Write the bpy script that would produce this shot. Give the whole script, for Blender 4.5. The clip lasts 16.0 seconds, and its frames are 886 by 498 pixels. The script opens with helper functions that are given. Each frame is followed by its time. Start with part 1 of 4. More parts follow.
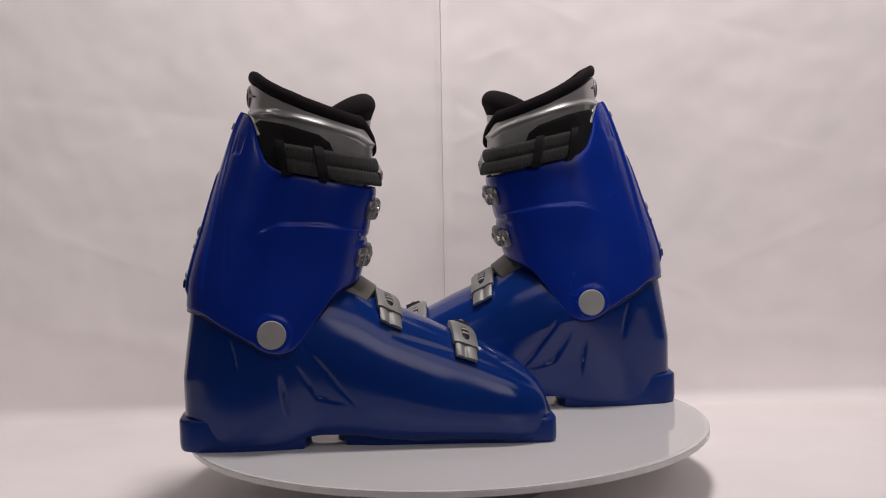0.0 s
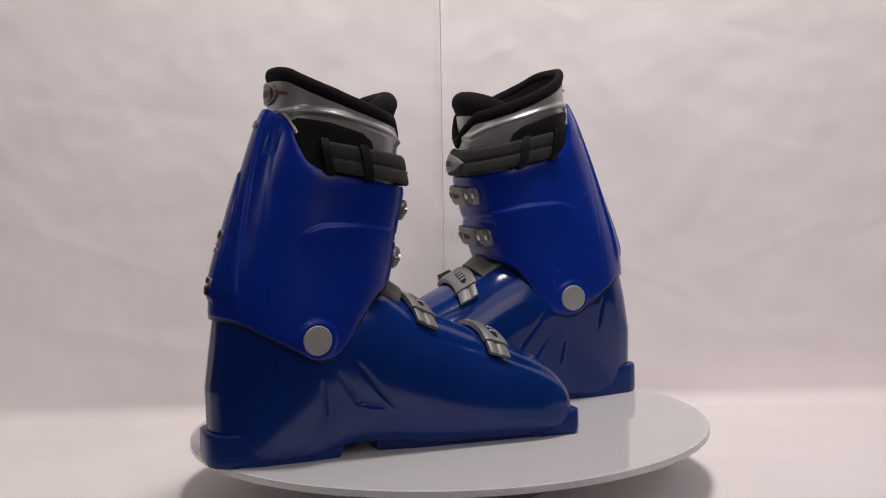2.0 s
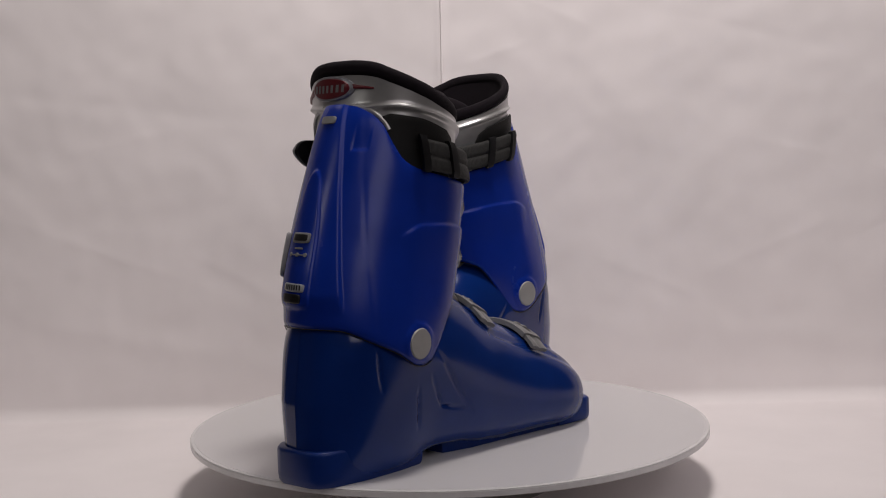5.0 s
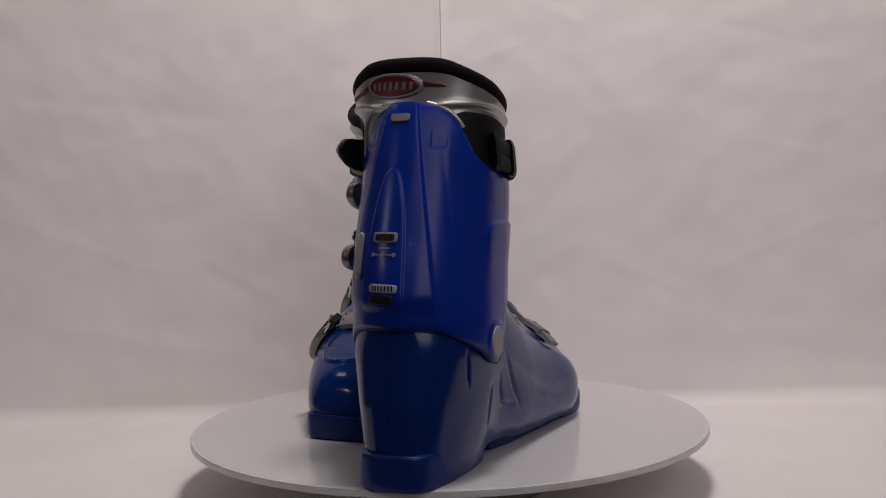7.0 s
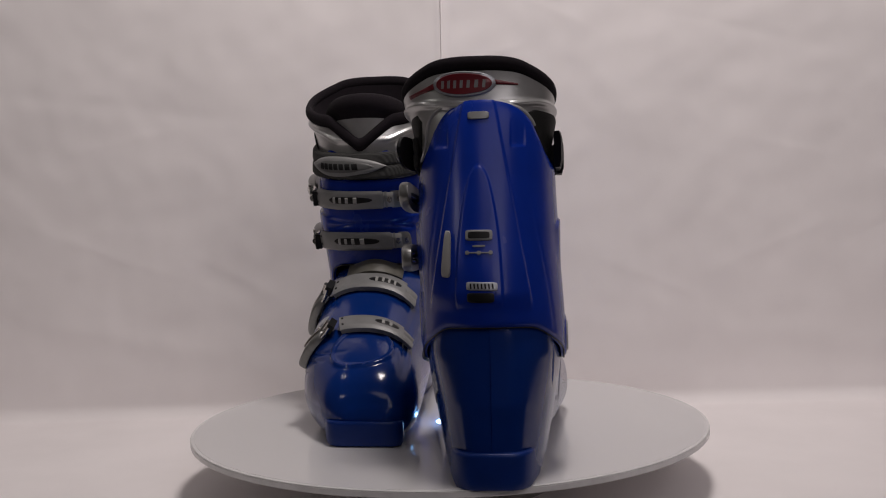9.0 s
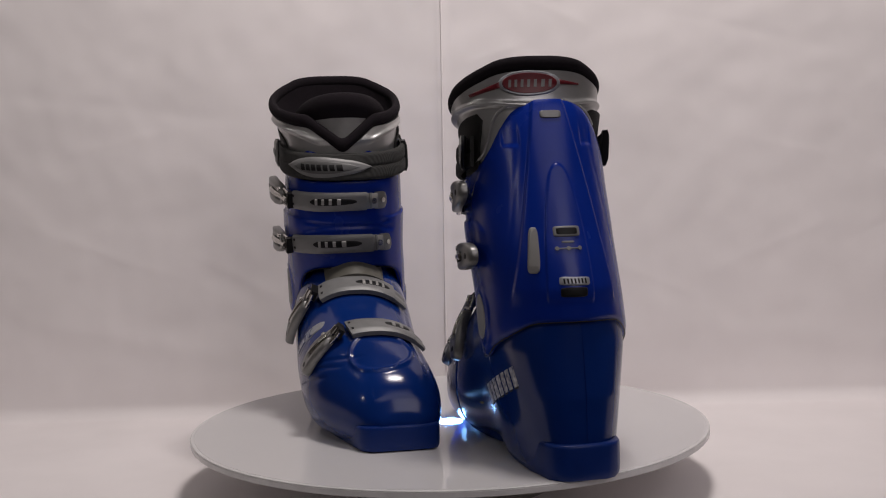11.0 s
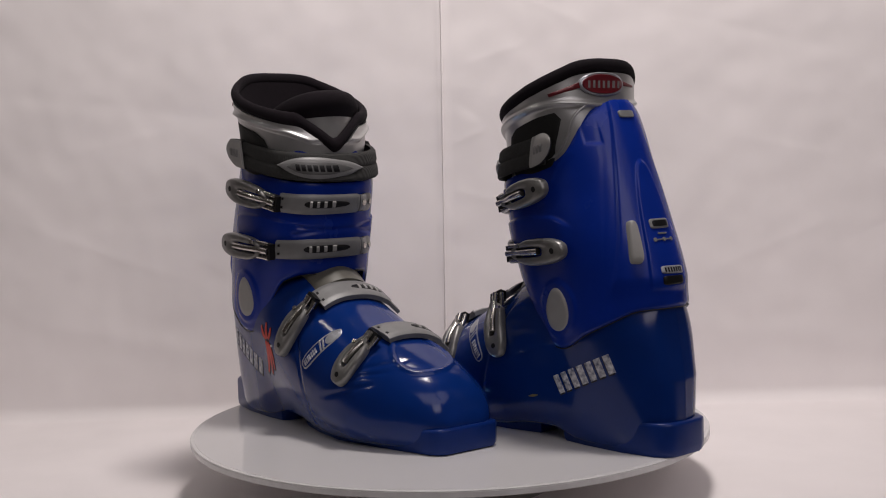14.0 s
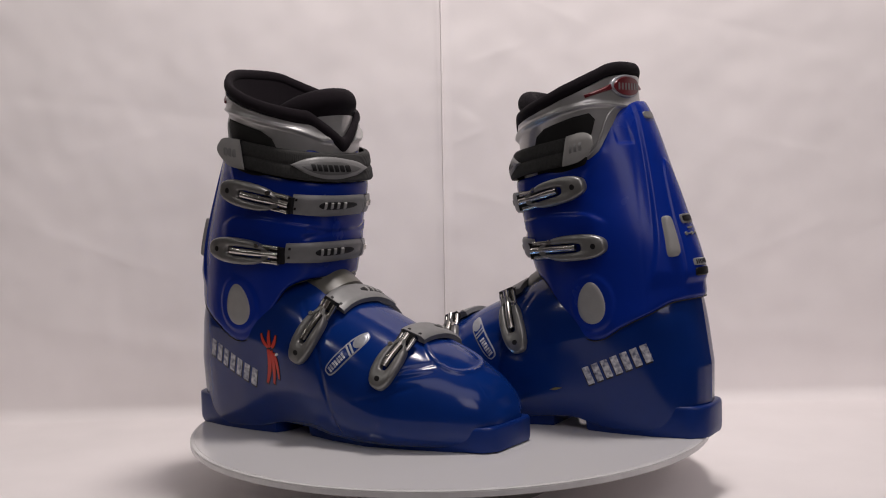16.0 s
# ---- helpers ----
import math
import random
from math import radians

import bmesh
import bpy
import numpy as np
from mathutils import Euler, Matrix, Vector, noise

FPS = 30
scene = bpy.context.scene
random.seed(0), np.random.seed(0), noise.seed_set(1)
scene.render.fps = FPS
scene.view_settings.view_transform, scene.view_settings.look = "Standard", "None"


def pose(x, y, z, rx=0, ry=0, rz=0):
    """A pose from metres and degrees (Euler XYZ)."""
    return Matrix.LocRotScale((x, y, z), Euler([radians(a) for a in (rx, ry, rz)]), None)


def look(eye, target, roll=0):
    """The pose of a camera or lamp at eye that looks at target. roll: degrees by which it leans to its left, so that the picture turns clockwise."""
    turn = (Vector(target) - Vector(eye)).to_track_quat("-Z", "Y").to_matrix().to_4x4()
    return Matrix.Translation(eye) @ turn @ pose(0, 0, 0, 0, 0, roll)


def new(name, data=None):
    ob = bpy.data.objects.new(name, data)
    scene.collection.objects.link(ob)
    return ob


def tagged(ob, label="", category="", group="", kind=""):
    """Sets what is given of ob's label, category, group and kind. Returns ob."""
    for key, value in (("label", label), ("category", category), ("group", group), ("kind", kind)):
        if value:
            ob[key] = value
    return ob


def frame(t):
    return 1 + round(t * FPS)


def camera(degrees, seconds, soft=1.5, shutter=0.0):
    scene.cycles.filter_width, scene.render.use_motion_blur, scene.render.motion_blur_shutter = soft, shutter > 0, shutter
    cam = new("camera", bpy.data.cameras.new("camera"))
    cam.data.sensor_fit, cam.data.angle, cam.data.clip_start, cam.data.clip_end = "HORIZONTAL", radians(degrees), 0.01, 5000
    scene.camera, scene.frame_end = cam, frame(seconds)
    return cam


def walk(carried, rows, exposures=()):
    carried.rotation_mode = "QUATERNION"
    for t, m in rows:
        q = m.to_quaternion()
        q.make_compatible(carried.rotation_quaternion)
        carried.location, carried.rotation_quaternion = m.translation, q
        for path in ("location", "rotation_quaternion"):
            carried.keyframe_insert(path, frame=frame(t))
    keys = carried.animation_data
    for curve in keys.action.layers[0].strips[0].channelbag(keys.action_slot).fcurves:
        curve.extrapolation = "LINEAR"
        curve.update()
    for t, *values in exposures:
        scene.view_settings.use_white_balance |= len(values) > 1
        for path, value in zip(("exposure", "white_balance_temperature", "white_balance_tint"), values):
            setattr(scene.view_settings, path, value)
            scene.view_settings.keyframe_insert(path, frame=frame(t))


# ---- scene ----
cam = camera(39.31, 16.0, soft=1.1)
TILT, YAW, LEAN = radians(4.4858), radians(0.118), -1.61
EYE = (-0.0041, -1.17, 0.2657)
AIM = (EYE[0] + math.sin(YAW) * math.cos(TILT), EYE[1] + math.cos(YAW) * math.cos(TILT), EYE[2] - math.sin(TILT))
VIEW = look(EYE, AIM, LEAN)
walk(cam, [(0, VIEW), (16, VIEW)], exposures=[(0, -0.17), (2, -0.18), (3.5, -0.27), (4.2, -0.34), (6.3, -0.58), (7, -0.62), (8, -0.62), (9, -0.6), (11.5, -0.47), (12.5, -0.39), (14, -0.29), (16, -0.18)])

# ---- light ----
world = bpy.data.worlds.new("room_air")
world.use_nodes = True
world.node_tree.nodes["Background"].inputs[0].default_value = (1.0, 0.93, 0.88, 1)
world.node_tree.nodes["Background"].inputs[1].default_value = 0.22
scene.world = world


def area_lamp(name, eye, target, size_x, size_y, watts, colour):
    data = bpy.data.lights.new(name, "AREA")
    data.shape, data.size, data.size_y, data.energy, data.color = "RECTANGLE", size_x, size_y, watts, colour
    ob = new(name, data)
    ob.matrix_world = look(eye, target)
    return ob


area_lamp("ceiling_lamp_light", (0.14, -0.16, 1.35), (0.06, 0.33, 0.85), 0.24, 0.24, 17.0, (1.0, 0.92, 0.89))
# unseen broad area light, standing in for bounce off a bright ceiling
area_lamp("ceiling_bounce_light", (0.45, -1.25, 1.67), (0.3, -0.9, 0.0), 2.2, 1.5, 18, (1.0, 0.915, 0.93))
area_lamp("left_lamp_light", (-0.78, 0.02, 1.05), (0.0, 0.0, 0.1), 0.07, 0.07, 0.5, (1.0, 0.94, 0.9))
# added soft fill from the front right, with no visible source
area_lamp("right_fill_light", (0.8, -1.9, 1.05), (0.0, 0.1, 0.3), 0.9, 0.7, 6, (1.0, 0.918, 0.94))
# unseen small light, added for the sharp highlight on the toe
area_lamp("front_left_light", (-1.0, -0.65, 0.75), (0.0, 0.0, 0.1), 0.06, 0.06, 0.7, (1.0, 0.95, 0.9))

# ---- materials ----


def material(name, colour, rough=0.5, metal=0.0, vary=0.0, scale=60.0, bump=0.0, bump_scale=400.0, coat=0.0, second=None):
    m = bpy.data.materials.new(name)
    m.use_nodes = True
    nt = m.node_tree
    b = nt.nodes["Principled BSDF"]
    b.inputs["Base Color"].default_value = (*colour, 1)
    b.inputs["Roughness"].default_value = rough
    b.inputs["Metallic"].default_value = metal
    b.inputs["Coat Weight"].default_value = coat
    b.inputs["Coat Roughness"].default_value = 0.06
    co = nt.nodes.new("ShaderNodeTexCoord")
    if vary:
        n = nt.nodes.new("ShaderNodeTexNoise")
        n.inputs["Scale"].default_value, n.inputs["Detail"].default_value = scale, 6
        nt.links.new(co.outputs["Object"], n.inputs["Vector"])
        r = nt.nodes.new("ShaderNodeValToRGB")
        lo = second or tuple(c * (1 - vary) for c in colour)
        r.color_ramp.elements[0].position, r.color_ramp.elements[1].position = 0.3, 0.7
        r.color_ramp.elements[0].color = (*lo, 1)
        r.color_ramp.elements[1].color = (*colour, 1)
        nt.links.new(n.outputs["Fac"], r.inputs["Fac"])
        nt.links.new(r.outputs["Color"], b.inputs["Base Color"])
        k = nt.nodes.new("ShaderNodeMapRange")
        k.inputs["To Min"].default_value, k.inputs["To Max"].default_value = rough * 0.85, min(1, rough * 1.2)
        nt.links.new(n.outputs["Fac"], k.inputs["Value"])
        nt.links.new(k.outputs["Result"], b.inputs["Roughness"])
    if bump:
        n2 = nt.nodes.new("ShaderNodeTexNoise")
        n2.inputs["Scale"].default_value, n2.inputs["Detail"].default_value = bump_scale, 4
        nt.links.new(co.outputs["Object"], n2.inputs["Vector"])
        bp = nt.nodes.new("ShaderNodeBump")
        bp.inputs["Strength"].default_value, bp.inputs["Distance"].default_value = bump, 0.001
        nt.links.new(n2.outputs["Fac"], bp.inputs["Height"])
        nt.links.new(bp.outputs["Normal"], b.inputs["Normal"])
    return m


def webbing_material(name, colour):
    m = material(name, colour, 0.75, vary=0.35, scale=500)
    nt = m.node_tree
    w = nt.nodes.new("ShaderNodeTexWave")
    w.wave_type, w.bands_direction = "BANDS", "X"
    w.inputs["Scale"].default_value, w.inputs["Distortion"].default_value = 230, 0.4
    co = nt.nodes.new("ShaderNodeTexCoord")
    nt.links.new(co.outputs["Object"], w.inputs["Vector"])
    bp = nt.nodes.new("ShaderNodeBump")
    bp.inputs["Strength"].default_value, bp.inputs["Distance"].default_value = 0.45, 0.0006
    nt.links.new(w.outputs["Fac"], bp.inputs["Height"])
    nt.links.new(bp.outputs["Normal"], nt.nodes["Principled BSDF"].inputs["Normal"])
    return m


CUFF_BLUE = material("cuff_blue_plastic", (0.003, 0.023, 0.245), 0.25, vary=0.12, scale=30, bump=0.03, bump_scale=900)
SHELL_BLUE = material("shell_blue_plastic", (0.003, 0.023, 0.15), 0.15, vary=0.15, scale=26, bump=0.03, bump_scale=900)
SOLE_BLUE = material("sole_blue_plastic", (0.004, 0.023, 0.15), 0.33, vary=0.2, scale=40, bump=0.08, bump_scale=700)
SILVER = material("silver_leatherette", (0.46, 0.46, 0.455), 0.3, metal=0.6, vary=0.1, scale=90, bump=0.08, bump_scale=1500)
FLEECE = material("black_fleece", (0.009, 0.006, 0.009), 1.0, vary=0.4, scale=300, bump=0.5, bump_scale=1800)
BLACK = material("black_ribbed_panel", (0.013, 0.013, 0.0125), 0.6, vary=0.3, scale=200, bump=0.3, bump_scale=1200)
WEB = webbing_material("charcoal_webbing", (0.038, 0.038, 0.037))
GREY = material("grey_cast_plastic", (0.20, 0.20, 0.20), 0.45, metal=0.2, vary=0.15, scale=120, bump=0.1, bump_scale=1500)
CAST = material("cast_silver_metal", (0.24, 0.237, 0.23), 0.36, metal=0.65, vary=0.2, scale=150, bump=0.06, bump_scale=1200)
PALE = material("pale_grey_plastic", (0.30, 0.295, 0.285), 0.5, vary=0.1, scale=100, bump=0.08, bump_scale=1500)
TAB = material("charcoal_cast_plastic", (0.10, 0.10, 0.10), 0.4, metal=0.2, vary=0.15, scale=120, bump=0.1, bump_scale=1500)
STEEL = material("worn_steel", (0.55, 0.53, 0.5), 0.25, metal=1.0, vary=0.25, scale=200)
DARK = material("black_plastic", (0.008, 0.008, 0.009), 0.45, vary=0.2, scale=150)
RED = material("red_print", (0.12, 0.006, 0.012), 0.35, vary=0.1, scale=200)
ORANGE = material("scarlet_print", (0.55, 0.03, 0.015), 0.45, vary=0.1, scale=200)
WHITE = material("worn_white_print", (0.72, 0.72, 0.74), 0.5, vary=0.5, scale=260, second=(0.06, 0.07, 0.14))
SILVER_PRINT = material("silver_print", (0.36, 0.37, 0.40), 0.35, metal=0.4, vary=0.2, scale=300)
SCUFF = material("ochre_scuff", (0.16, 0.13, 0.05), 0.7, vary=0.4, scale=500)
TONGUE = material("olive_grey_plastic", (0.11, 0.105, 0.088), 0.4, vary=0.2, scale=120)
SHELL_BLUE.node_tree.nodes["Principled BSDF"].inputs["Specular IOR Level"].default_value = 0.34
CUFF_BLUE.node_tree.nodes["Principled BSDF"].inputs["Specular IOR Level"].default_value = 0.27
SOLE_BLUE.node_tree.nodes["Principled BSDF"].inputs["Specular IOR Level"].default_value = 0.22
for soft in (FLEECE, BLACK, WEB, DARK):
    soft.node_tree.nodes["Principled BSDF"].inputs["Specular IOR Level"].default_value = 0.2
SHEET = material("white_cotton_sheet", (0.81, 0.768, 0.768), 0.92, vary=0.06, scale=9, bump=0.08, bump_scale=900)
ROOM = material("room_paint", (0.16, 0.14, 0.13), 0.9, vary=0.1, scale=3)
ACRYLIC = material("white_acrylic", (0.82, 0.81, 0.815), 0.07, vary=0.03, scale=15)
EDGE = material("acrylic_edge", (0.7, 0.69, 0.69), 0.2, vary=0.1, scale=80)
sheet_of = ACRYLIC.node_tree
body, milky, gloss = (sheet_of.nodes.new("ShaderNodeBsdf" + k) for k in ("Diffuse", "Translucent", "Glossy"))
body.inputs["Color"].default_value = (0.84, 0.825, 0.83, 1)
milky.inputs["Color"].default_value = (0.92, 0.91, 0.9, 1)
gloss.inputs["Roughness"].default_value = 0.03
inner_mix, outer_mix, sheen = sheet_of.nodes.new("ShaderNodeMixShader"), sheet_of.nodes.new("ShaderNodeMixShader"), sheet_of.nodes.new("ShaderNodeFresnel")
inner_mix.inputs["Fac"].default_value = 0.2
sheen.inputs["IOR"].default_value = 2.3
sheet_of.links.new(body.outputs["BSDF"], inner_mix.inputs[1])
sheet_of.links.new(milky.outputs["BSDF"], inner_mix.inputs[2])
sheet_of.links.new(sheen.outputs["Fac"], outer_mix.inputs["Fac"])
sheet_of.links.new(inner_mix.outputs["Shader"], outer_mix.inputs[1])
sheet_of.links.new(gloss.outputs["BSDF"], outer_mix.inputs[2])
sheet_of.links.new(outer_mix.outputs["Shader"], sheet_of.nodes["Material Output"].inputs["Surface"])
LED = material("led_glow", (0.6, 0.8, 1.0), 0.5)
LED.node_tree.nodes["Principled BSDF"].inputs["Emission Color"].default_value = (0.22, 0.5, 1.0, 1)
LED.node_tree.nodes["Principled BSDF"].inputs["Emission Strength"].default_value = 34

# ---- mesh helpers ----


def mesh_of(name, verts, faces, mat, parent=None, label="", smooth=True, flip=False):
    me = bpy.data.meshes.new(name)
    fs = [tuple(reversed(f)) for f in faces] if flip else [tuple(f) for f in faces]
    me.from_pydata([tuple(map(float, v)) for v in verts], [], fs)
    me.materials.append(mat)
    me.validate()
    bm = bmesh.new()
    bm.from_mesh(me)
    bmesh.ops.remove_doubles(bm, verts=bm.verts, dist=1e-6)
    bmesh.ops.recalc_face_normals(bm, faces=bm.faces)
    bm.to_mesh(me)
    bm.free()
    if smooth:
        me.polygons.foreach_set("use_smooth", [True] * len(me.polygons))
        me.set_sharp_from_angle(angle=radians(50))
    ob = new(name, me)
    ob.parent = parent
    return tagged(ob, label)


def grid_faces(nu, nv, base=0, wrap=False):
    f = []
    for i in range(nu if wrap else nu - 1):
        j = (i + 1) % nu
        for k in range(nv - 1):
            f.append((base + i * nv + k, base + j * nv + k, base + j * nv + k + 1, base + i * nv + k + 1))
    return f


def thick(outer, inner, wrap):
    """Verts and faces of a sheet with depth between two equal point grids."""
    nu, nv = outer.shape[:2]
    v = np.concatenate([outer.reshape(-1, 3), inner.reshape(-1, 3)])
    n = nu * nv
    f = grid_faces(nu, nv, 0, wrap) + grid_faces(nu, nv, n, wrap)
    for i in range(nu if wrap else nu - 1):
        j = (i + 1) % nu
        for k in (0, nv - 1):
            f.append((i * nv + k, j * nv + k, n + j * nv + k, n + i * nv + k))
    if not wrap:
        for i in (0, nu - 1):
            for k in range(nv - 1):
                f.append((i * nv + k, i * nv + k + 1, n + i * nv + k + 1, n + i * nv + k))
    return v, f


def smooth_curve(xs, ys):
    """A gliding curve through a few stations."""
    xs, ys = np.array(xs, float), np.array(ys, float)
    d = np.diff(ys) / np.diff(xs)
    m = np.empty_like(ys)
    m[0], m[-1] = d[0], d[-1]
    for i in range(1, len(d)):
        m[i] = 0 if d[i - 1] * d[i] <= 0 else 2 * d[i - 1] * d[i] / (d[i - 1] + d[i])

    def at(x):
        x = np.clip(np.asarray(x, float), xs[0], xs[-1])
        i = np.clip(np.searchsorted(xs, x) - 1, 0, len(xs) - 2)
        h = xs[i + 1] - xs[i]
        t = (x - xs[i]) / h
        return ((2 * t ** 3 - 3 * t ** 2 + 1) * ys[i] + (t ** 3 - 2 * t ** 2 + t) * h * m[i]
                + (-2 * t ** 3 + 3 * t ** 2) * ys[i + 1] + (t ** 3 - t ** 2) * h * m[i + 1])
    return at


def step01(a, b, x):
    t = np.clip((np.asarray(x, float) - a) / (b - a), 0, 1)
    return t * t * (3 - 2 * t)


def line_distance(px, pz, line):
    """Distance of points from a polyline, and how far along it they lie (0 to 1)."""
    best, where = np.full(np.shape(px), 1e9), np.zeros(np.shape(px))
    n = len(line) - 1
    for i in range(n):
        (ax, az), (bx, bz) = line[i], line[i + 1]
        dx, dz = bx - ax, bz - az
        t = np.clip(((px - ax) * dx + (pz - az) * dz) / (dx * dx + dz * dz), 0, 1)
        d = np.hypot(px - ax - t * dx, pz - az - t * dz)
        near = d < best
        best, where = np.where(near, d, best), np.where(near, (i + t) / n, where)
    return best, where


def normals_of(g, wrap):
    du = (np.roll(g, -1, 0) - np.roll(g, 1, 0)) if wrap else np.gradient(g, axis=0)
    dv = np.gradient(g, axis=1)
    n = np.cross(du, dv)
    return n / np.maximum(np.linalg.norm(n, axis=-1, keepdims=True), 1e-9)


# ---- the boot's surfaces, in millimetres: x to the toe, y to the outer side, z up ----
BASE_Z = 8.5

SH_X = [20, 22, 26, 33, 45, 60, 80, 105, 140, 170, 200, 232, 256, 277, 296, 311, 326, 336, 342]
sh_top = smooth_curve(SH_X, [146, 147, 148, 149, 150, 151, 153, 156, 160, 151, 133, 118.5, 107, 98, 88, 79, 68, 56, 40])
sh_half = smooth_curve(SH_X, [0.3, 14.5, 24, 32, 40.5, 47, 51.5, 55, 56, 56.5, 57, 57, 56.5, 54, 50, 45, 38, 30, 18])
sh_centre = smooth_curve(SH_X, [-2, -2, -2, -2, -2, -2, -2, -1.5, -1, -1, -1, -2, -4, -8, -13, -17, -20, -22, -23])
sh_mid = smooth_curve(SH_X, [92, 96, 100, 104, 106, 106, 104, 100, 92, 80, 64, 50, 43, 40, 38, 37, 35, 33, 31])
sh_low = smooth_curve(SH_X, [16, 14, 13, 13, 13, 13, 13, 14, 20, 18, 13, 11, 11, 11, 11, 12, 14, 18, 23])
sh_base = smooth_curve(SH_X, [.75, .75, .75, .75, .75, .74, .72, .68, .6, .58, .58, .6, .6, .6, .62, .66, .7, .75, .8])
NT = 2.35


def taper(x):
    return 0.7 * (1 - step01(110, 190, x))


def shell_y(x, z):
    """Half width of the lower shell at that length and height."""
    x, z = np.asarray(x, float), np.asarray(z, float)
    hw, zm, zt, zl, wb = sh_half(x), sh_mid(x), sh_top(x), sh_low(x), sh_base(x)
    c = np.clip((zm - z) / (zm - zl), 0, 1)
    k = taper(x)
    lower = hw * (wb + (1 - wb) * ((1 - k) * np.sqrt(1 - c * c) + k * (1 - c)))
    s = np.clip((z - zm) / (zt - zm), 0, 1)
    upper = hw * (1 - s ** NT) ** (1 / NT)
    return np.where(z < zm, lower, upper)


def shell_point(x, a):
    """A point of the lower shell; a runs from -90 (inner low edge) over 0 at the crest to 90 degrees and past it."""
    x, a = np.broadcast_arrays(np.asarray(x, float), np.asarray(a, float))
    b = np.clip(np.abs(a), 0, 90)
    s, c = np.sin(np.radians(b)), np.cos(np.radians(b))
    y = sh_half(x) * s ** (2 / NT)
    z = sh_mid(x) + (sh_top(x) - sh_mid(x)) * c ** (2 / NT)
    q = np.clip((np.abs(a) - 90) / 90, 0, 1)
    hw, wb = sh_half(x), sh_base(x)
    k, t = taper(x), np.sin(q * np.pi / 2)
    yl = hw * (wb + (1 - wb) * ((1 - k) * np.sqrt(1 - t * t) + k * (1 - t)))
    zl = sh_mid(x) - (sh_mid(x) - sh_low(x)) * np.sin(q * np.pi / 2)
    y, z = np.where(np.abs(a) > 90, yl, y), np.where(np.abs(a) > 90, zl, z)
    lean = (0.15 * np.clip(z - 72, 0, 100) - 2) * (1 - step01(25, 60, x))
    return np.stack([x + lean, sh_centre(x) + np.sign(a) * y, z], -1)


CU_Z = [80, 100, 120, 140, 170, 205, 232, 256, 285, 306, 320]
cu_rear = smooth_curve(CU_Z, [21.5, 21.5, 22, 24, 31, 43, 52, 60.5, 71, 80, 86])
cu_front = smooth_curve(CU_Z, [150, 156, 164, 173, 182, 189, 195, 197, 198, 198, 198])
cu_half = smooth_curve(CU_Z, [57, 57.5, 57.5, 57.5, 57.5, 57, 56, 55.5, 54, 52, 50])
CN_FRONT = 2.9


def cn_rear(z):
    return 1.84 + 0.11 * step01(125, 215, z)


def cuff_centre(z):
    return -2.0 + 3.5 * step01(120, 200, z)


def cuff_point(u, z):
    """u in degrees: 0 at the front, 90 at the outer side, 180 at the spine."""
    u, z = np.broadcast_arrays(np.asarray(u, float), np.asarray(z, float))
    c, s = np.cos(np.radians(u)), np.sin(np.radians(u))
    n = np.where(c > 0, CN_FRONT, cn_rear(z))
    a, m = (cu_front(z) - cu_rear(z)) / 2, (cu_front(z) + cu_rear(z)) / 2
    x = m + a * np.sign(c) * np.abs(c) ** (2 / n)
    y = cu_half(z) * np.sign(s) * np.abs(s) ** (2 / n)
    return np.stack([x, y + cuff_centre(z), z], -1)


def cuff_side(x, z):
    a, m = (cu_front(z) - cu_rear(z)) / 2, (cu_front(z) + cu_rear(z)) / 2
    n = np.where(x > m, CN_FRONT, cn_rear(z))
    return cu_half(z) * np.clip(1 - np.abs((x - m) / a) ** n, 0, 1) ** (1 / n)


def cuff_back(y, z):
    a, m = (cu_front(z) - cu_rear(z)) / 2, (cu_front(z) + cu_rear(z)) / 2
    return m - a * np.clip(1 - np.abs((np.asarray(y) - cuff_centre(z)) / cu_half(z)) ** cn_rear(z), 0, 1) ** (1 / cn_rear(z))


edge_low = smooth_curve([20, 37, 56, 79, 97, 106, 116, 124, 142, 160, 176, 200], [132, 130, 120, 108, 97, 95, 97, 103, 126, 146, 151, 151])
edge_top = smooth_curve([60, 80, 86, 91, 95, 101, 113, 146, 175, 191, 205], [306, 305, 299, 289, 274, 261, 253, 245, 239, 236, 234])


def crossing(u, edge, z0, z1, up):
    """Height at which the slice at u meets the edge line."""
    zs = np.linspace(z0, z1, 400)
    g = zs - edge(cuff_point(u, zs)[:, 0])
    k = np.nonzero(g > 0)[0]
    return zs[k[0]] if len(k) else z1


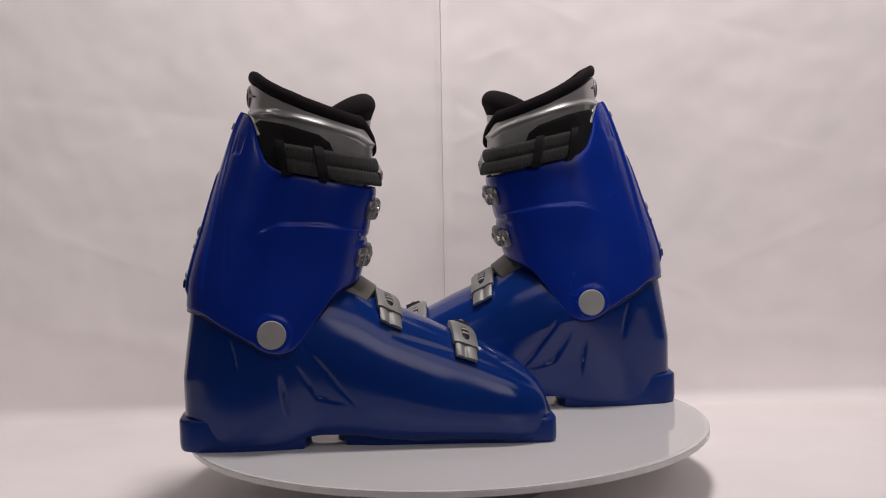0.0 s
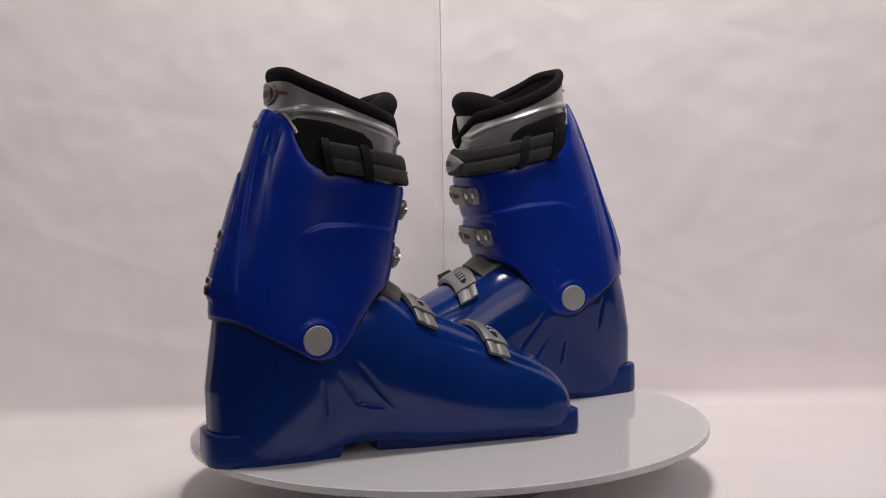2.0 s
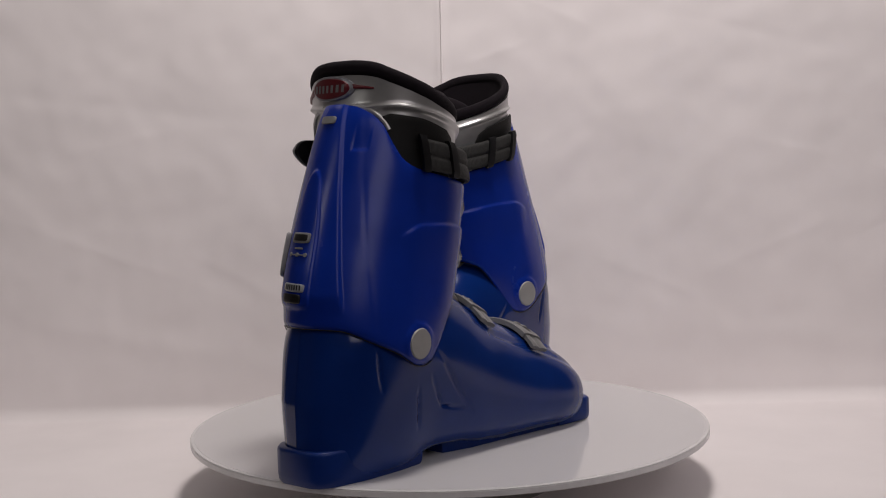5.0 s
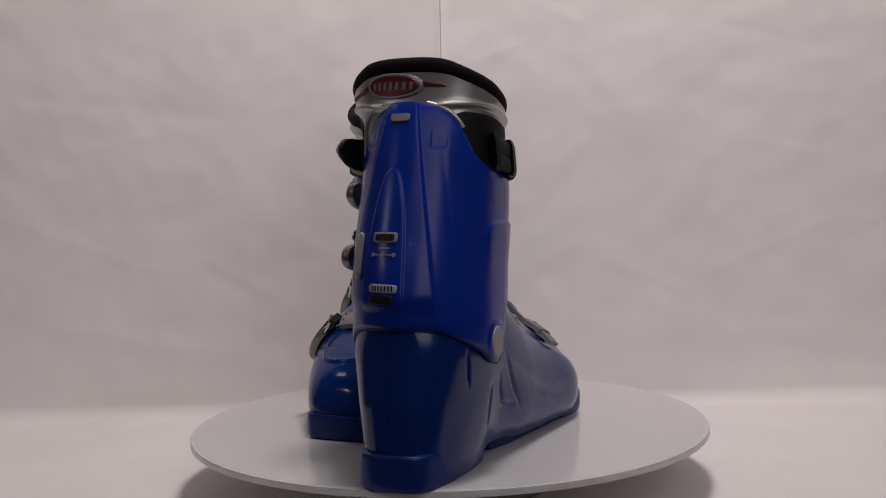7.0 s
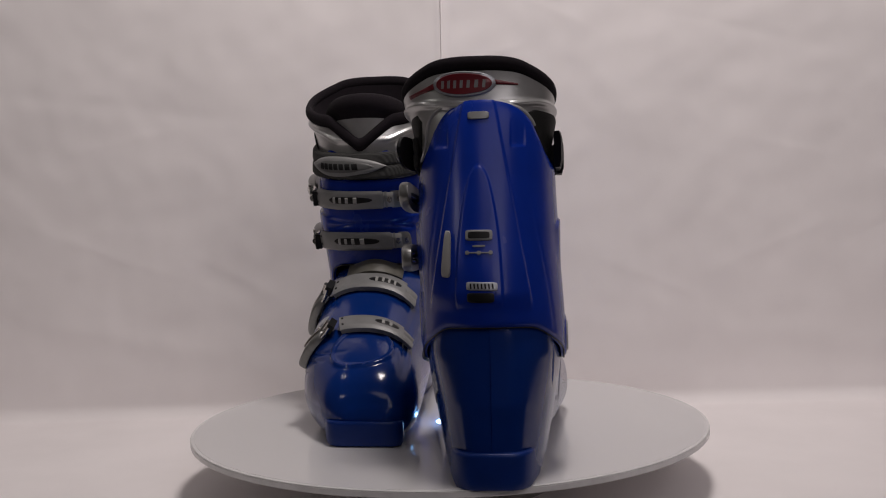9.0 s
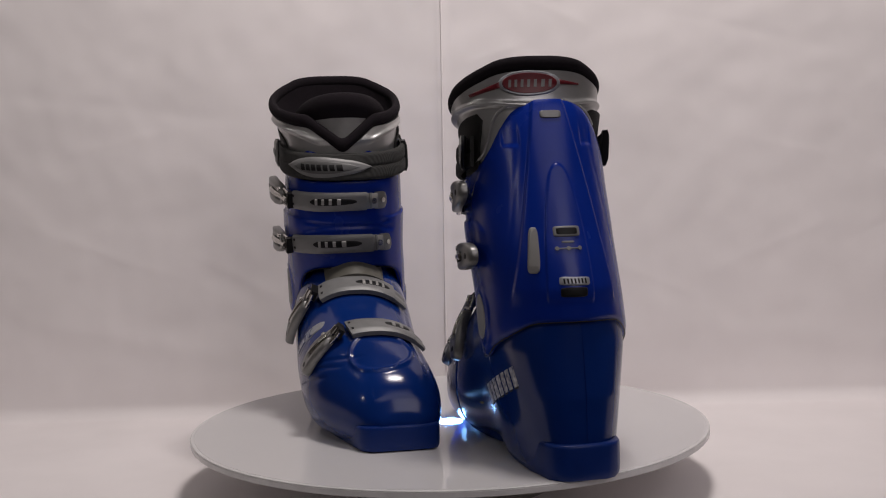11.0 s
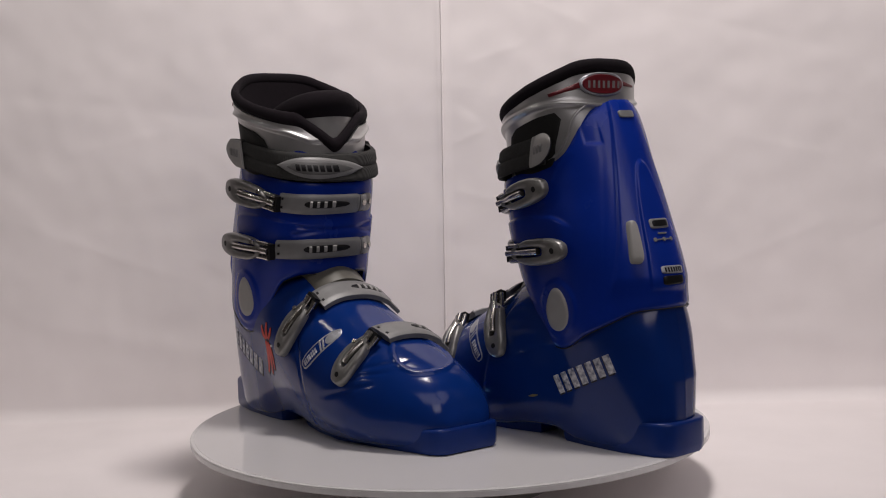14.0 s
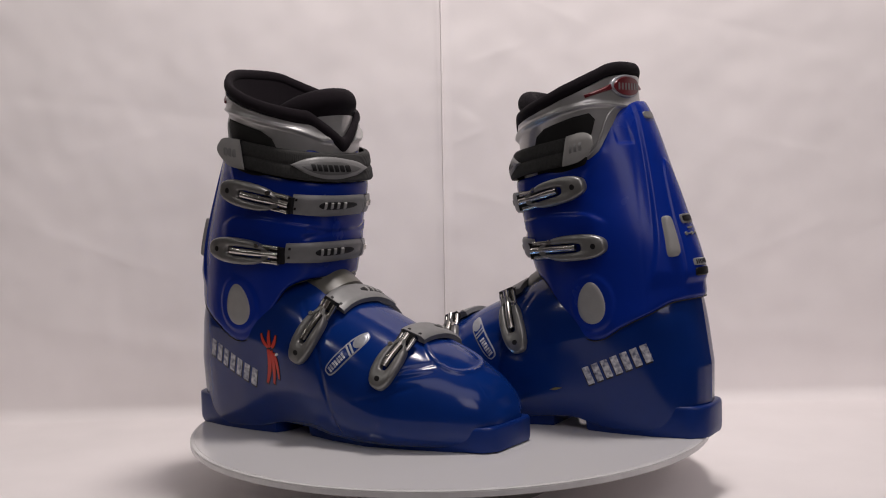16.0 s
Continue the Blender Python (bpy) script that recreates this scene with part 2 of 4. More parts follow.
def cuff_relief(p):
    """Raised spine panels, the arched side step and the boss round each pivot."""
    x, y, z = p[..., 0], p[..., 1], p[..., 2]
    side = np.sign(y - 2)
    h = np.zeros_like(x)
    rear = 1 - step01(70, 120, x - (z - 150) * 0.25)
    w1 = 13 + (300 - z) * 0.17
    off = np.abs(y - 5)
    h += 2.4 * rear * (1 - step01(w1 - 1.7, w1 + 1.7, off)) * step01(140, 158, z)
    w2 = 4.5 + 13.5 * (1 - np.exp(-np.clip(252 - z, 0, 200) / 42.0))
    cap = z + 0.16 * off * off
    h += 1.5 * rear * (1 - step01(w2 - 1.1, w2 + 1.1, off)) * (1 - step01(251, 254, np.where(z > 236, cap, z))) * step01(145, 150, z)
    pocket = step01(24, 26, off) * (1 - step01(35, 37, off)) * step01(268, 270, z) * (1 - step01(270, 294, z))
    h -= 0.9 * rear * pocket
    arch = smooth_curve([85, 97, 112, 140, 178], [196, 203, 208, 207, 200])
    below = arch(x) - z
    h += 1.8 * step01(-0.8, 0.8, below) * (1 - step01(3, 42, below)) * step01(88, 104, x) * (1 - step01(172, 186, x))
    for s, cx, cz, r in ((-1, 101, 114, 16.5), (1, 107, 129, 21)):
        d = np.hypot(x - cx, (z - cz) * (1.0 if s < 0 else 0.85))
        h += np.where(side == s, 1.2 * (1 - step01(r - 1.5, r + 1.5, d)), 0)
    d, w = line_distance(x, z, [(84, 298), (73, 255), (65, 205), (62, 160), (60, 124)])
    h -= 0.2 * np.exp(-(d / 1.8) ** 2) * (np.abs(y) > 14)
    d, w = line_distance(x, z, [(98, 262), (104, 252), (120, 222)])
    h += 0.9 * np.exp(-(d / 3.5) ** 2) * (side > 0)
    d, w = line_distance(x, z, [(180, 196), (186, 192), (176, 189)])
    h -= 1.6 * np.exp(-(d / 2.2) ** 2)
    edge = z - edge_low(x)
    h -= 1.2 * np.exp(-(edge / 1.6) ** 2)
    return h


def shell_relief(p):
    x, y, z = p[..., 0], p[..., 1], p[..., 2]
    inner = y < 0
    h = np.zeros_like(x)
    grooves_in = [[(106, 76), (109, 60), (111, 42)], [(121, 84), (129, 70), (137, 57), (150, 53), (163, 51)], [(127, 104), (142, 84), (156, 65), (173, 46)], [(63, 112), (66, 96), (69, 80)]]
    for g in grooves_in:
        d, w = line_distance(x, z, g)
        h += np.where(inner, -2.2 * np.exp(-(d / 1.5) ** 2) * np.sin(np.pi * np.clip(w, 0.02, 0.98)) ** 0.6, 0)
    crease = [(205, 108), (240, 96), (275, 84), (305, 71), (332, 56)]
    d, w = line_distance(x, z, crease)
    h += np.where(inner, -1.6 * np.exp(-(d / 3.2) ** 2) * np.sin(np.pi * np.clip(w, 0.03, 0.97)) ** 0.5, 0)
    flutes = [[(232, 50), (262, 58), (290, 66)], [(250, 64), (275, 72), (298, 76)], [(262, 74), (282, 80), (300, 84)]]
    for g in flutes:
        d, w = line_distance(x, z, g)
        h += np.where(~inner, -1.1 * np.exp(-(d / 1.5) ** 2) * np.sin(np.pi * w) ** 0.6, 0)
    d, w = line_distance(x, z, [(172, 132), (196, 90), (206, 50), (212, 22)])
    h += np.where(~inner, -0.9 * np.exp(-(d / 2.0) ** 2), 0)
    ring = np.abs(np.hypot((x - 294) / 23, (y + 12) / 27) - 1)
    h += 1.9 * np.exp(-(ring / 0.06) ** 2) * (z > 60)
    return h


li_rear = smooth_curve([215, 250, 290, 306, 322, 345], [66, 72, 82, 85.5, 87, 86])
li_front = smooth_curve([215, 250, 270, 290, 310, 345], [189, 193, 195, 192, 190, 188])
li_half = smooth_curve([215, 250, 275, 300, 320, 345], [50, 53, 57, 62, 65, 66])
rim_line = smooth_curve([84, 92, 100, 111, 125, 139, 167, 183, 196], [330, 327, 321, 314.5, 308, 302, 292, 287, 284])


def liner_point(u, z, shrink=0.0):
    u, z = np.broadcast_arrays(np.asarray(u, float), np.asarray(z, float))
    c, s = np.cos(np.radians(u)), np.sin(np.radians(u))
    a, m = (li_front(z) - li_rear(z)) / 2, (li_front(z) + li_rear(z)) / 2
    x = m + (a - shrink) * np.sign(c) * np.abs(c) ** (2 / 2.2)
    y = (li_half(z) - shrink) * np.sign(s) * np.abs(s) ** (2 / 2.2)
    return np.stack([x, y + 4.0 + 3.5 * step01(270, 312, z), z], -1)


def liner_rim(u):
    zs = np.linspace(255, 345, 300)
    p = liner_point(u, zs)
    notch = np.where(p[:, 0] > 150, 261 + 0.8 * np.abs(p[:, 1] - 6), 400)
    g = zs - np.minimum(rim_line(p[:, 0]), notch)
    k = np.nonzero(g > 0)[0]
    return zs[k[0]] if len(k) else 330.0


def strap_mid(x):
    return 265 - 17 * (x - 115) / 87


def strap_point(u, d, off):
    """A point of the power strap's path round the cuff's top; d above its middle line."""
    z = 255.0
    for _ in range(6):
        c, s = math.cos(radians(u)), math.sin(radians(u))
        x = 137 + (60 + off) * math.copysign(abs(c) ** (2 / 2.5), c)
        z = strap_mid(x)
    y = (59.5 + off) * math.copysign(abs(s) ** (2 / 2.5), s) + 2
    return np.array([x - 0.16 * d, y, z + d])


class Boot:
    """One boot: side is 1 for the left one and -1 for its mirror image."""

    def __init__(self, name, side, label, grow=1.0):
        self.side, self.grow = side, grow
        self.root = new(name)
        tagged(self.root, label, "ski boot", "pair of ski boots")

    def add(self, name, verts, faces, mat, parent=None, label="", smooth=True):
        v = np.asarray(verts, float).copy()
        v[:, 1] *= self.side
        v[:, 2] -= BASE_Z
        v = (v - (105, 0, 0)) * self.grow + (105, 0, 0)
        return mesh_of(name, v / 1000, faces, mat, parent or self.root, label, smooth)

    def plaque(self, name, outline, place, height, mat, parent=None, label="", sunk=1.2, rings=(0.0, 0.35, 0.7, 0.93)):
        """A low solid that follows a surface: outline in the plane, place(p, off) lays it on the surface."""
        o = np.asarray(outline, float)
        c = o.mean(0)
        n = len(o)
        v, f = [], []
        for r in rings[1:]:
            v += [place(c + (q - c) * r, height) for q in o]
        v += [place(q, height * 0.55) for q in o]
        v += [place(q, -sunk) for q in o]
        v.append(place(c, height))
        m = len(rings) + 1
        for k in range(m - 1):
            for i in range(n):
                j = (i + 1) % n
                f.append((k * n + i, k * n + j, (k + 1) * n + j, (k + 1) * n + i))
        f += [(len(v) - 1, i, (i + 1) % n) for i in range(n)]
        f.append([(m - 1) * n + i for i in range(n)])
        return self.add(name, v, f, mat, parent, label)

    def strip(self, name, place, s0, s1, n, half, height, mat, parent=None, label="", profile=None, m=7, sunk=1.0):
        """A band laid along a surface: place(s, d, off); half(s) its half width."""
        ss = np.linspace(s0, s1, n)
        ds = np.linspace(-1, 1, m)
        outer, inner = np.empty((n, m, 3)), np.empty((n, m, 3))
        for i, s in enumerate(ss):
            w = half(s)
            for k, d in enumerate(ds):
                rim = height * (1 - 0.35 * abs(d) ** 6) + (profile(d, s) if profile else 0)
                outer[i, k] = place(s, d * w, rim)
                inner[i, k] = place(s, d * w, -sunk)
        v, f = thick(outer, inner, False)
        return self.add(name, v, f, mat, parent, label)

    def tube(self, name, path, radius, mat, parent=None, label="", sides=10, closed=False):
        p = np.asarray(path, float)
        n = len(p)
        t = (np.roll(p, -1, 0) - np.roll(p, 1, 0)) if closed else np.gradient(p, axis=0)
        t /= np.linalg.norm(t, axis=1, keepdims=True)
        r = np.broadcast_to(np.asarray(radius, float), (n,))
        g = np.empty((n, sides, 3))
        ref = np.array([0.13, 0.21, 0.97])
        for i in range(n):
            a = np.cross(t[i], ref)
            a /= np.linalg.norm(a)
            b = np.cross(t[i], a)
            for k in range(sides):
                w = 2 * math.pi * k / sides
                g[i, k] = p[i] + r[i] * (math.cos(w) * a + math.sin(w) * b)
        f = []
        for i in range(n if closed else n - 1):
            for k in range(sides):
                j, l = (i + 1) % n, (k + 1) % sides
                f.append((i * sides + k, j * sides + k, j * sides + l, i * sides + l))
        if not closed:
            f += [list(range(sides)), [(n - 1) * sides + k for k in range(sides)]]
        return self.add(name, g.reshape(-1, 3), f, mat, parent, label)

    # -- places on the surfaces --
    def on_shell_side(self, s):
        return lambda p, off: np.array([p[0], float(sh_centre(p[0])) + s * (float(shell_y(p[0], p[1])) + off), p[1]])

    def on_cuff_side(self, s):
        def place(p, off):
            return np.array([p[0], float(cuff_centre(p[1])) + s * (float(cuff_side(p[0], p[1])) + off), p[1]])
        return place

    def on_cuff_back(self, p, off):
        base = np.array([float(cuff_back(p[0], p[1])), p[0], p[1]])
        return base + float(cuff_relief(base)) * np.array([-1, 0, 0]) + (off + 1.0) * np.array([-0.94, 0, 0.34])

    def on_liner_back(self, p, off):
        q = liner_point(180 - p[0], p[1])
        n = np.array([math.cos(radians(180 - p[0])), math.sin(radians(180 - p[0])), 0])
        return q + n * off


def ellipse(cx, cz, a, b, n=36, turn=0.0, power=2.0):
    out = []
    for i in range(n):
        w = 2 * math.pi * i / n
        c, s = math.cos(w), math.sin(w)
        x, y = a * math.copysign(abs(c) ** (2 / power), c), b * math.copysign(abs(s) ** (2 / power), s)
        out.append((cx + x * math.cos(turn) - y * math.sin(turn), cz + x * math.sin(turn) + y * math.cos(turn)))
    return out


def boot_shell(b):
    xs = np.concatenate([20 + 15 * np.linspace(0, 1, 20) ** 2, np.linspace(36, 308, 210), np.linspace(310, 342, 24)])
    aa = np.concatenate([np.linspace(-180, -91, 56), np.linspace(-90, 90, 120), np.linspace(91, 180, 56)])
    g = shell_point(xs[:, None], aa[None, :])
    nrm = normals_of(g, False)
    if (nrm[100, 116] @ np.array([0, 0, 1.0])) < 0:
        nrm = -nrm
    g = g + nrm * shell_relief(g)[..., None]
    nu, nv = g.shape[:2]
    f = grid_faces(nu, nv)
    f += [(i * nv, (i + 1) * nv, (i + 1) * nv + nv - 1, i * nv + nv - 1) for i in range(nu - 1)]
    f += [list(range(nv)), [(nu - 1) * nv + k for k in range(nv)]]
    return b.add("lower_shell", g.reshape(-1, 3), f, SHELL_BLUE, None, "glossy dark blue moulded plastic lower shell")


def sole_block(b, name, outline, z0, z1, flare, lift=None):
    """A sole lug: plan outline, from z0 to z1, with a rounded upper edge."""
    o = np.array(outline, float)
    c = o.mean(0)
    n = len(o)
    v, f = [], []
    rows = [(0.95, z0), (0.985, z0 + 2.5), (1.0, z0 + 7), (1.0 + flare, z1 - 3), (0.99 + flare, z1 - 0.8), (0.96 + flare, z1)]
    for k, z in rows:
        for x, y in o:
            px, py = c[0] + (x - c[0]) * (1 + (k - 1) * 0.5), c[1] + (y - c[1]) * k
            v.append((px, py, z + (lift(px) if lift else 0)))
    for r in range(len(rows) - 1):
        for i in range(n):
            j = (i + 1) % n
            f.append((r * n + i, r * n + j, (r + 1) * n + j, (r + 1) * n + i))
    f += [list(range(n)), [(len(rows) - 1) * n + i for i in range(n)]]
    return b.add(name, v, f, SOLE_BLUE)


def boot_sole(b):
    heel = [(14.5, -18), (14.5, 13), (18, 21), (27, 28), (60, 34), (100, 35), (125, 33), (129, 24), (131, 0), (129, -26), (125, -37), (100, -39), (60, -38), (27, -32), (18, -26)]
    sole_block(b, "heel_lug", heel, 8.5, 37, 0.0)
    toe = [(346, -49), (346, 3), (341, 10), (335, 14), (310, 20), (300, 22), (300, -50), (310, -52), (335, -55), (341, -55)]
    sole_block(b, "toe_lug", toe, 9, 30, 0.0, lambda x: 0.035 * max(0, x - 320))
    ball = [(160, -28), (190, -36), (230, -40), (270, -45), (312, -50), (312, 19), (270, 30), (230, 38), (190, 34), (160, 27)]
    sole_block(b, "ball_sole", ball, 8.5, 22, 0.0)
    mid = [(118, -28), (118, 26), (150, 25), (186, 28), (186, -30), (150, -27)]
    sole_block(b, "arch", mid, 18, 30, 0.0)


def boot_cuff(b):
    us = np.concatenate([np.linspace(0, 125, 90, endpoint=False), np.linspace(125, 235, 190, endpoint=False), np.linspace(235, 360, 90, endpoint=False)])
    vs = np.linspace(0, 1, 120)
    g = np.empty((len(us), len(vs), 3))
    for i, u in enumerate(us):
        lo, hi = crossing(u, edge_low, 85, 170, True), crossing(u, edge_top, 225, 312, True)
        g[i] = cuff_point(u, lo + (hi - lo) * vs)
    nrm = normals_of(g, True)
    if nrm[0, 40, 0] < 0:
        nrm = -nrm
    relief = cuff_relief(g)[..., None]
    roll = (-1.2 * np.exp(-vs / 0.02) - 1.2 * np.exp(-(1 - vs) / 0.02))[None, :, None]
    v, f = thick(g + nrm * (relief + roll + 0.4), g - nrm * 3.4, True)
    cuff = b.add("cuff", v, f, CUFF_BLUE, None, "ultramarine plastic upper cuff with moulded ridges")
    # thin dark tube draws the seam line between cuff and shell
    b.tube("edge_line", g[:, 0] - nrm[:, 2] * 0.9 + (0, 0, -0.1), 0.5, DARK, cuff, "thin black line along the lower edge", 6, True)
    return cuff


def boot_liner(b):
    us = np.linspace(0, 360, 144, endpoint=False)
    vs = np.linspace(0, 1, 130)
    rim = np.array([liner_rim(u) for u in us])
    k = np.ones(3) / 3
    rim = np.convolve(np.concatenate([rim[-1:], rim, rim[:1]]), k, "valid")
    outer, inner = np.empty((144, 130, 3)), np.empty((144, 130, 3))
    line = smooth_curve([84, 92, 99, 120, 148, 167, 180, 190], [301, 303, 303.5, 300, 292, 286, 281, 274])
    for i, u in enumerate(us):
        z = 215 + (rim[i] - 215) * vs
        outer[i] = liner_point(u, z)
        d = z - line(outer[i][:, 0])
        bulge = 2.2 * np.exp(-(d / 2.1) ** 2) - 1.4 * step01(0, 4, -d)
        outer[i] = liner_point(u, z, 0) + (liner_point(u, z, -1) - liner_point(u, z, 0)) * bulge[:, None]
        inner[i] = liner_point(u, z, 6)
    v, f = thick(outer, inner, True)
    liner = b.add("liner", v, f, SILVER, None, "silver leatherette inner boot with raised piping")
    # padded black collar: a fat rolled rim
    sides = 16
    ring = np.empty((144, sides, 3))
    for i, u in enumerate(us):
        front = max(0.0, math.cos(radians(u - 4))) ** 3
        c = liner_point(u, rim[i] + 6.3, 3.0)
        n = liner_point(u, rim[i] + 6.3, 2.0) - c
        n /= np.linalg.norm(n)
        for s in range(sides):
            w = 2 * math.pi * s / sides
            ring[i, s] = c + n * ((4.0 + 0.6 * front) * math.cos(w) + 0.6 * front) + np.array([0, 0, 1]) * (5.7 + 1.0 * front) * math.sin(w)
    f = []
    for i in range(144):
        for s in range(sides):
            j, q = (i + 1) % 144, (s + 1) % sides
            f.append((i * sides + s, j * sides + s, j * sides + q, i * sides + q))
    b.add("collar_padding", ring.reshape(-1, 3), f, FLEECE, liner, "rolled black fleece collar")
    # lining down into the boot
    depth = np.linspace(0, 1, 14)
    g = np.empty((144, 14, 3))
    for i, u in enumerate(us):
        for s, t in enumerate(depth):
            z = rim[i] + 4 - t * (rim[i] + 4 - 222)
            g[i, s] = liner_point(u, z, 6 + 9 * step01(0, 0.5, t))
    v = np.concatenate([g.reshape(-1, 3), [[130, 4, 222]]])
    f = grid_faces(144, 14, 0, True)
    f += [(i * 14 + 13, ((i + 1) % 144) * 14 + 13, len(v) - 1) for i in range(144)]
    b.add("lining", v, f, FLEECE, liner, "black fleece lining")
    # tongue: a padded slab with a fat rolled top that leans out of the front opening
    yy = np.linspace(-1, 1, 33)
    def bow(y):
        return -26 * y * y - 8 * y ** 4
    loops = []
    for y in yy:
        top = 309 - 8 * y * y - 6 * y ** 4
        r = 10.5 * (1 - 0.45 * y ** 6)
        prof = [(184, 238), (186, 262), (188, 282)]
        prof += [(187 + r * math.cos(w), top + r * math.sin(w)) for w in np.linspace(-0.6, 3.6, 16)]
        prof += [(177, 285), (173, 262), (170, 238)]
        loops.append([(px + bow(y), 4 + (38 + 7 * min(1, (pz - 238) / 70)) * y, pz) for px, pz in prof])
    g = np.array(loops)
    m = g.shape[1]
    f = []
    for i in range(32):
        for k in range(m):
            f.append((i * m + k, (i + 1) * m + k, (i + 1) * m + (k + 1) % m, i * m + (k + 1) % m))
    f += [list(range(m)), [32 * m + k for k in range(m)]]
    tongue = b.add("tongue", g.reshape(-1, 3), f, FLEECE, liner, "padded black tongue with rolled top")
    zz = np.linspace(238, 299, 18)
    outer, inner = np.empty((33, 18, 3)), np.empty((33, 18, 3))
    for i, y in enumerate(yy):
        for k, z in enumerate(zz):
            z2 = 238 + (z - 238) * (1 - 0.14 * y * y)
            x = 186.5 + 6.5 * (z - 238) / 65 + bow(y * 0.92)
            outer[i, k] = (x + 0.6, 4 + (38 + 7 * (z2 - 238) / 70) * y * 0.92, z2)
            inner[i, k] = outer[i, k] - np.array([3.5, 0, 0])
    v, f = thick(outer, inner, False)
    b.add("tongue_face", v, f, SILVER, tongue, "silver tongue facing")
    # black ribbed side panels below the piping
    for s in (-1, 1):
        def place(p, off, s=s):
            x, z = p
            a, m = (li_front(z) - li_rear(z)) / 2, (li_front(z) + li_rear(z)) / 2
            y = float(li_half(z) * np.clip(1 - abs((x - m) / a) ** 2.2, 0, 1) ** (1 / 2.2))
            return np.array([x, 4 + s * (y + off), z])
        edge = [(91, 240), (91, 294), (97, 297)] if s < 0 else [(112, 240), (108, 268), (102, 290), (106, 296)]
        out = edge + [(119, 292.5), (147, 283), (156, 276), (159, 268), (159, 240), (125, 240)]
        fine = []
        for i in range(len(out)):
            a, c = np.array(out[i]), np.array(out[(i + 1) % len(out)])
            fine += [a + (c - a) * t for t in (0, 0.25, 0.5, 0.75)]
        b.plaque("side_panel", fine, place, 0.8, BLACK, liner, "black ribbed side panel", rings=(0, 0.2, 0.4, 0.6, 0.8, 0.95))
    # silver piping that follows the cuff's upper edge
    for s in (-1, 1):
        path = []
        for x in np.linspace(84, 112 if s > 0 else 93, 22):
            z = float(edge_top(x)) + 2.5
            a, m = (li_front(z) - li_rear(z)) / 2, (li_front(z) + li_rear(z)) / 2
            w = float(li_half(z) * np.clip(1 - abs((x + 3 - m) / a) ** 2.2, 0, 1) ** (1 / 2.2))
            path.append((x + 3, 4.0 + 3.5 * float(step01(270, 312, z)) + s * (w - 0.4), z))
        b.tube("piping", path, 1.2 if s > 0 else 2.3, SILVER, liner, "silver edge piping", 8)
    # oval badge and its two flashes on the back of the liner
    turn = lambda p, off: b.on_liner_back(p, off)
    b.plaque("badge_surround", ellipse(8, 319, 21, 10.2, 40), turn, 2.4, SILVER_PRINT, liner, "raised silver badge surround")
    b.plaque("badge", ellipse(8, 319, 18.5, 8.6, 40), turn, 3.2, RED, liner, "deep red oval badge")
    for i in range(7):
        c = 8 - 12.6 + 4.2 * i
        b.plaque("badge_bar", [(c + 1.0, 315.6), (c - 0.9, 315.6), (c - 1.4, 322), (c + 0.5, 322)], turn, 3.6, GREY, liner)
    b.plaque("flash", [(27, 316), (56, 308.5), (57, 311), (27, 321)], turn, 1.8, RED, liner, "red pointed flash")
    b.plaque("flash", [(-11, 318), (-29, 317), (-29, 318.4), (-11, 322)], turn, 1.8, RED, liner, "red pointed flash")


def boot_strap(b):
    def place(s, d, off):
        return strap_point(s, d, off)
    strap = b.strip("power_strap", place, -106, 108, 120, lambda s: 12.5, 1.5, WEB, None, "ribbed charcoal webbing power strap", lambda d, s: 0.9 * (abs(d) < 0.95) - 1.2 * math.exp(-(d / 0.12) ** 2), 15, 2.0)
    # woven end doubled back on the inner side and its black loops
    b.strip("strap_end", place, -104, -84, 24, lambda s: 11.0, 2.2, WEB, strap, "doubled webbing end", lambda d, s: -1.0 * math.exp(-(d / 0.12) ** 2), 9)
    for u in (-83, -105):
        b.strip("loop", place, u - 2.9, u + 2.9, 6, lambda s: 14.8, 4.8, DARK, strap, "black plastic loop")
    # spindle shaped plate over the shin
    plate = b.strip("plate", place, -16, 57, 46, lambda s: 9.8 * max(0.03, 1 - abs((s - 20.5) / 36.5) ** 2.2), 4.0, GREY, strap, "grey spindle-shaped plate", None, 9)
    b.strip("plate_recess", place, -6, 47, 36, lambda s: 7.6 * max(0.03, 1 - abs((s - 20.5) / 26.5) ** 3.2), 4.5, TAB, strap, "", None, 7)
    for i in range(7):
        c = 4.5 + i * 5.3
        b.strip("plate_bar", lambda s, d, off: place(s + 0.12 * d, d, off), c - 1.9, c + 1.9, 4, lambda s: 5.2, 5.1, DARK, strap, "", None, 4)
    # rounded tab at the outer end; it stands off on one boot
    flare = 0.8 if b.side > 0 else 0.35
    def tab_half(s):
        return 13.2 * (1 - max(0.0, (s - 103) / 14.2) ** 2.4) ** 0.5 if s > 103 else 13.2

    def tab_place(s, d, off):
        return place(s, d, off + flare * max(0.0, s - 98))
    tab = b.strip("end_tab", tab_place, 96, 117, 22, tab_half, 5.0, PALE, strap, "grey D-shaped plastic tab", None, 9, -3.2)
    b.strip("tab_backing", tab_place, 96, 117, 22, tab_half, 3.2, DARK, strap, "black backing of the tab", None, 9, 0.0)
    for i in range(3):
        c = 101 + i * 3.6
        b.strip("tab_rib", lambda s, d, off: place(s - 0.12 * d, d, off + flare * max(0.0, s - 98)), c - 1.0, c + 1.0, 4, lambda s: 5.0, 6.0, GREY, strap, "", None, 5, -4.4)


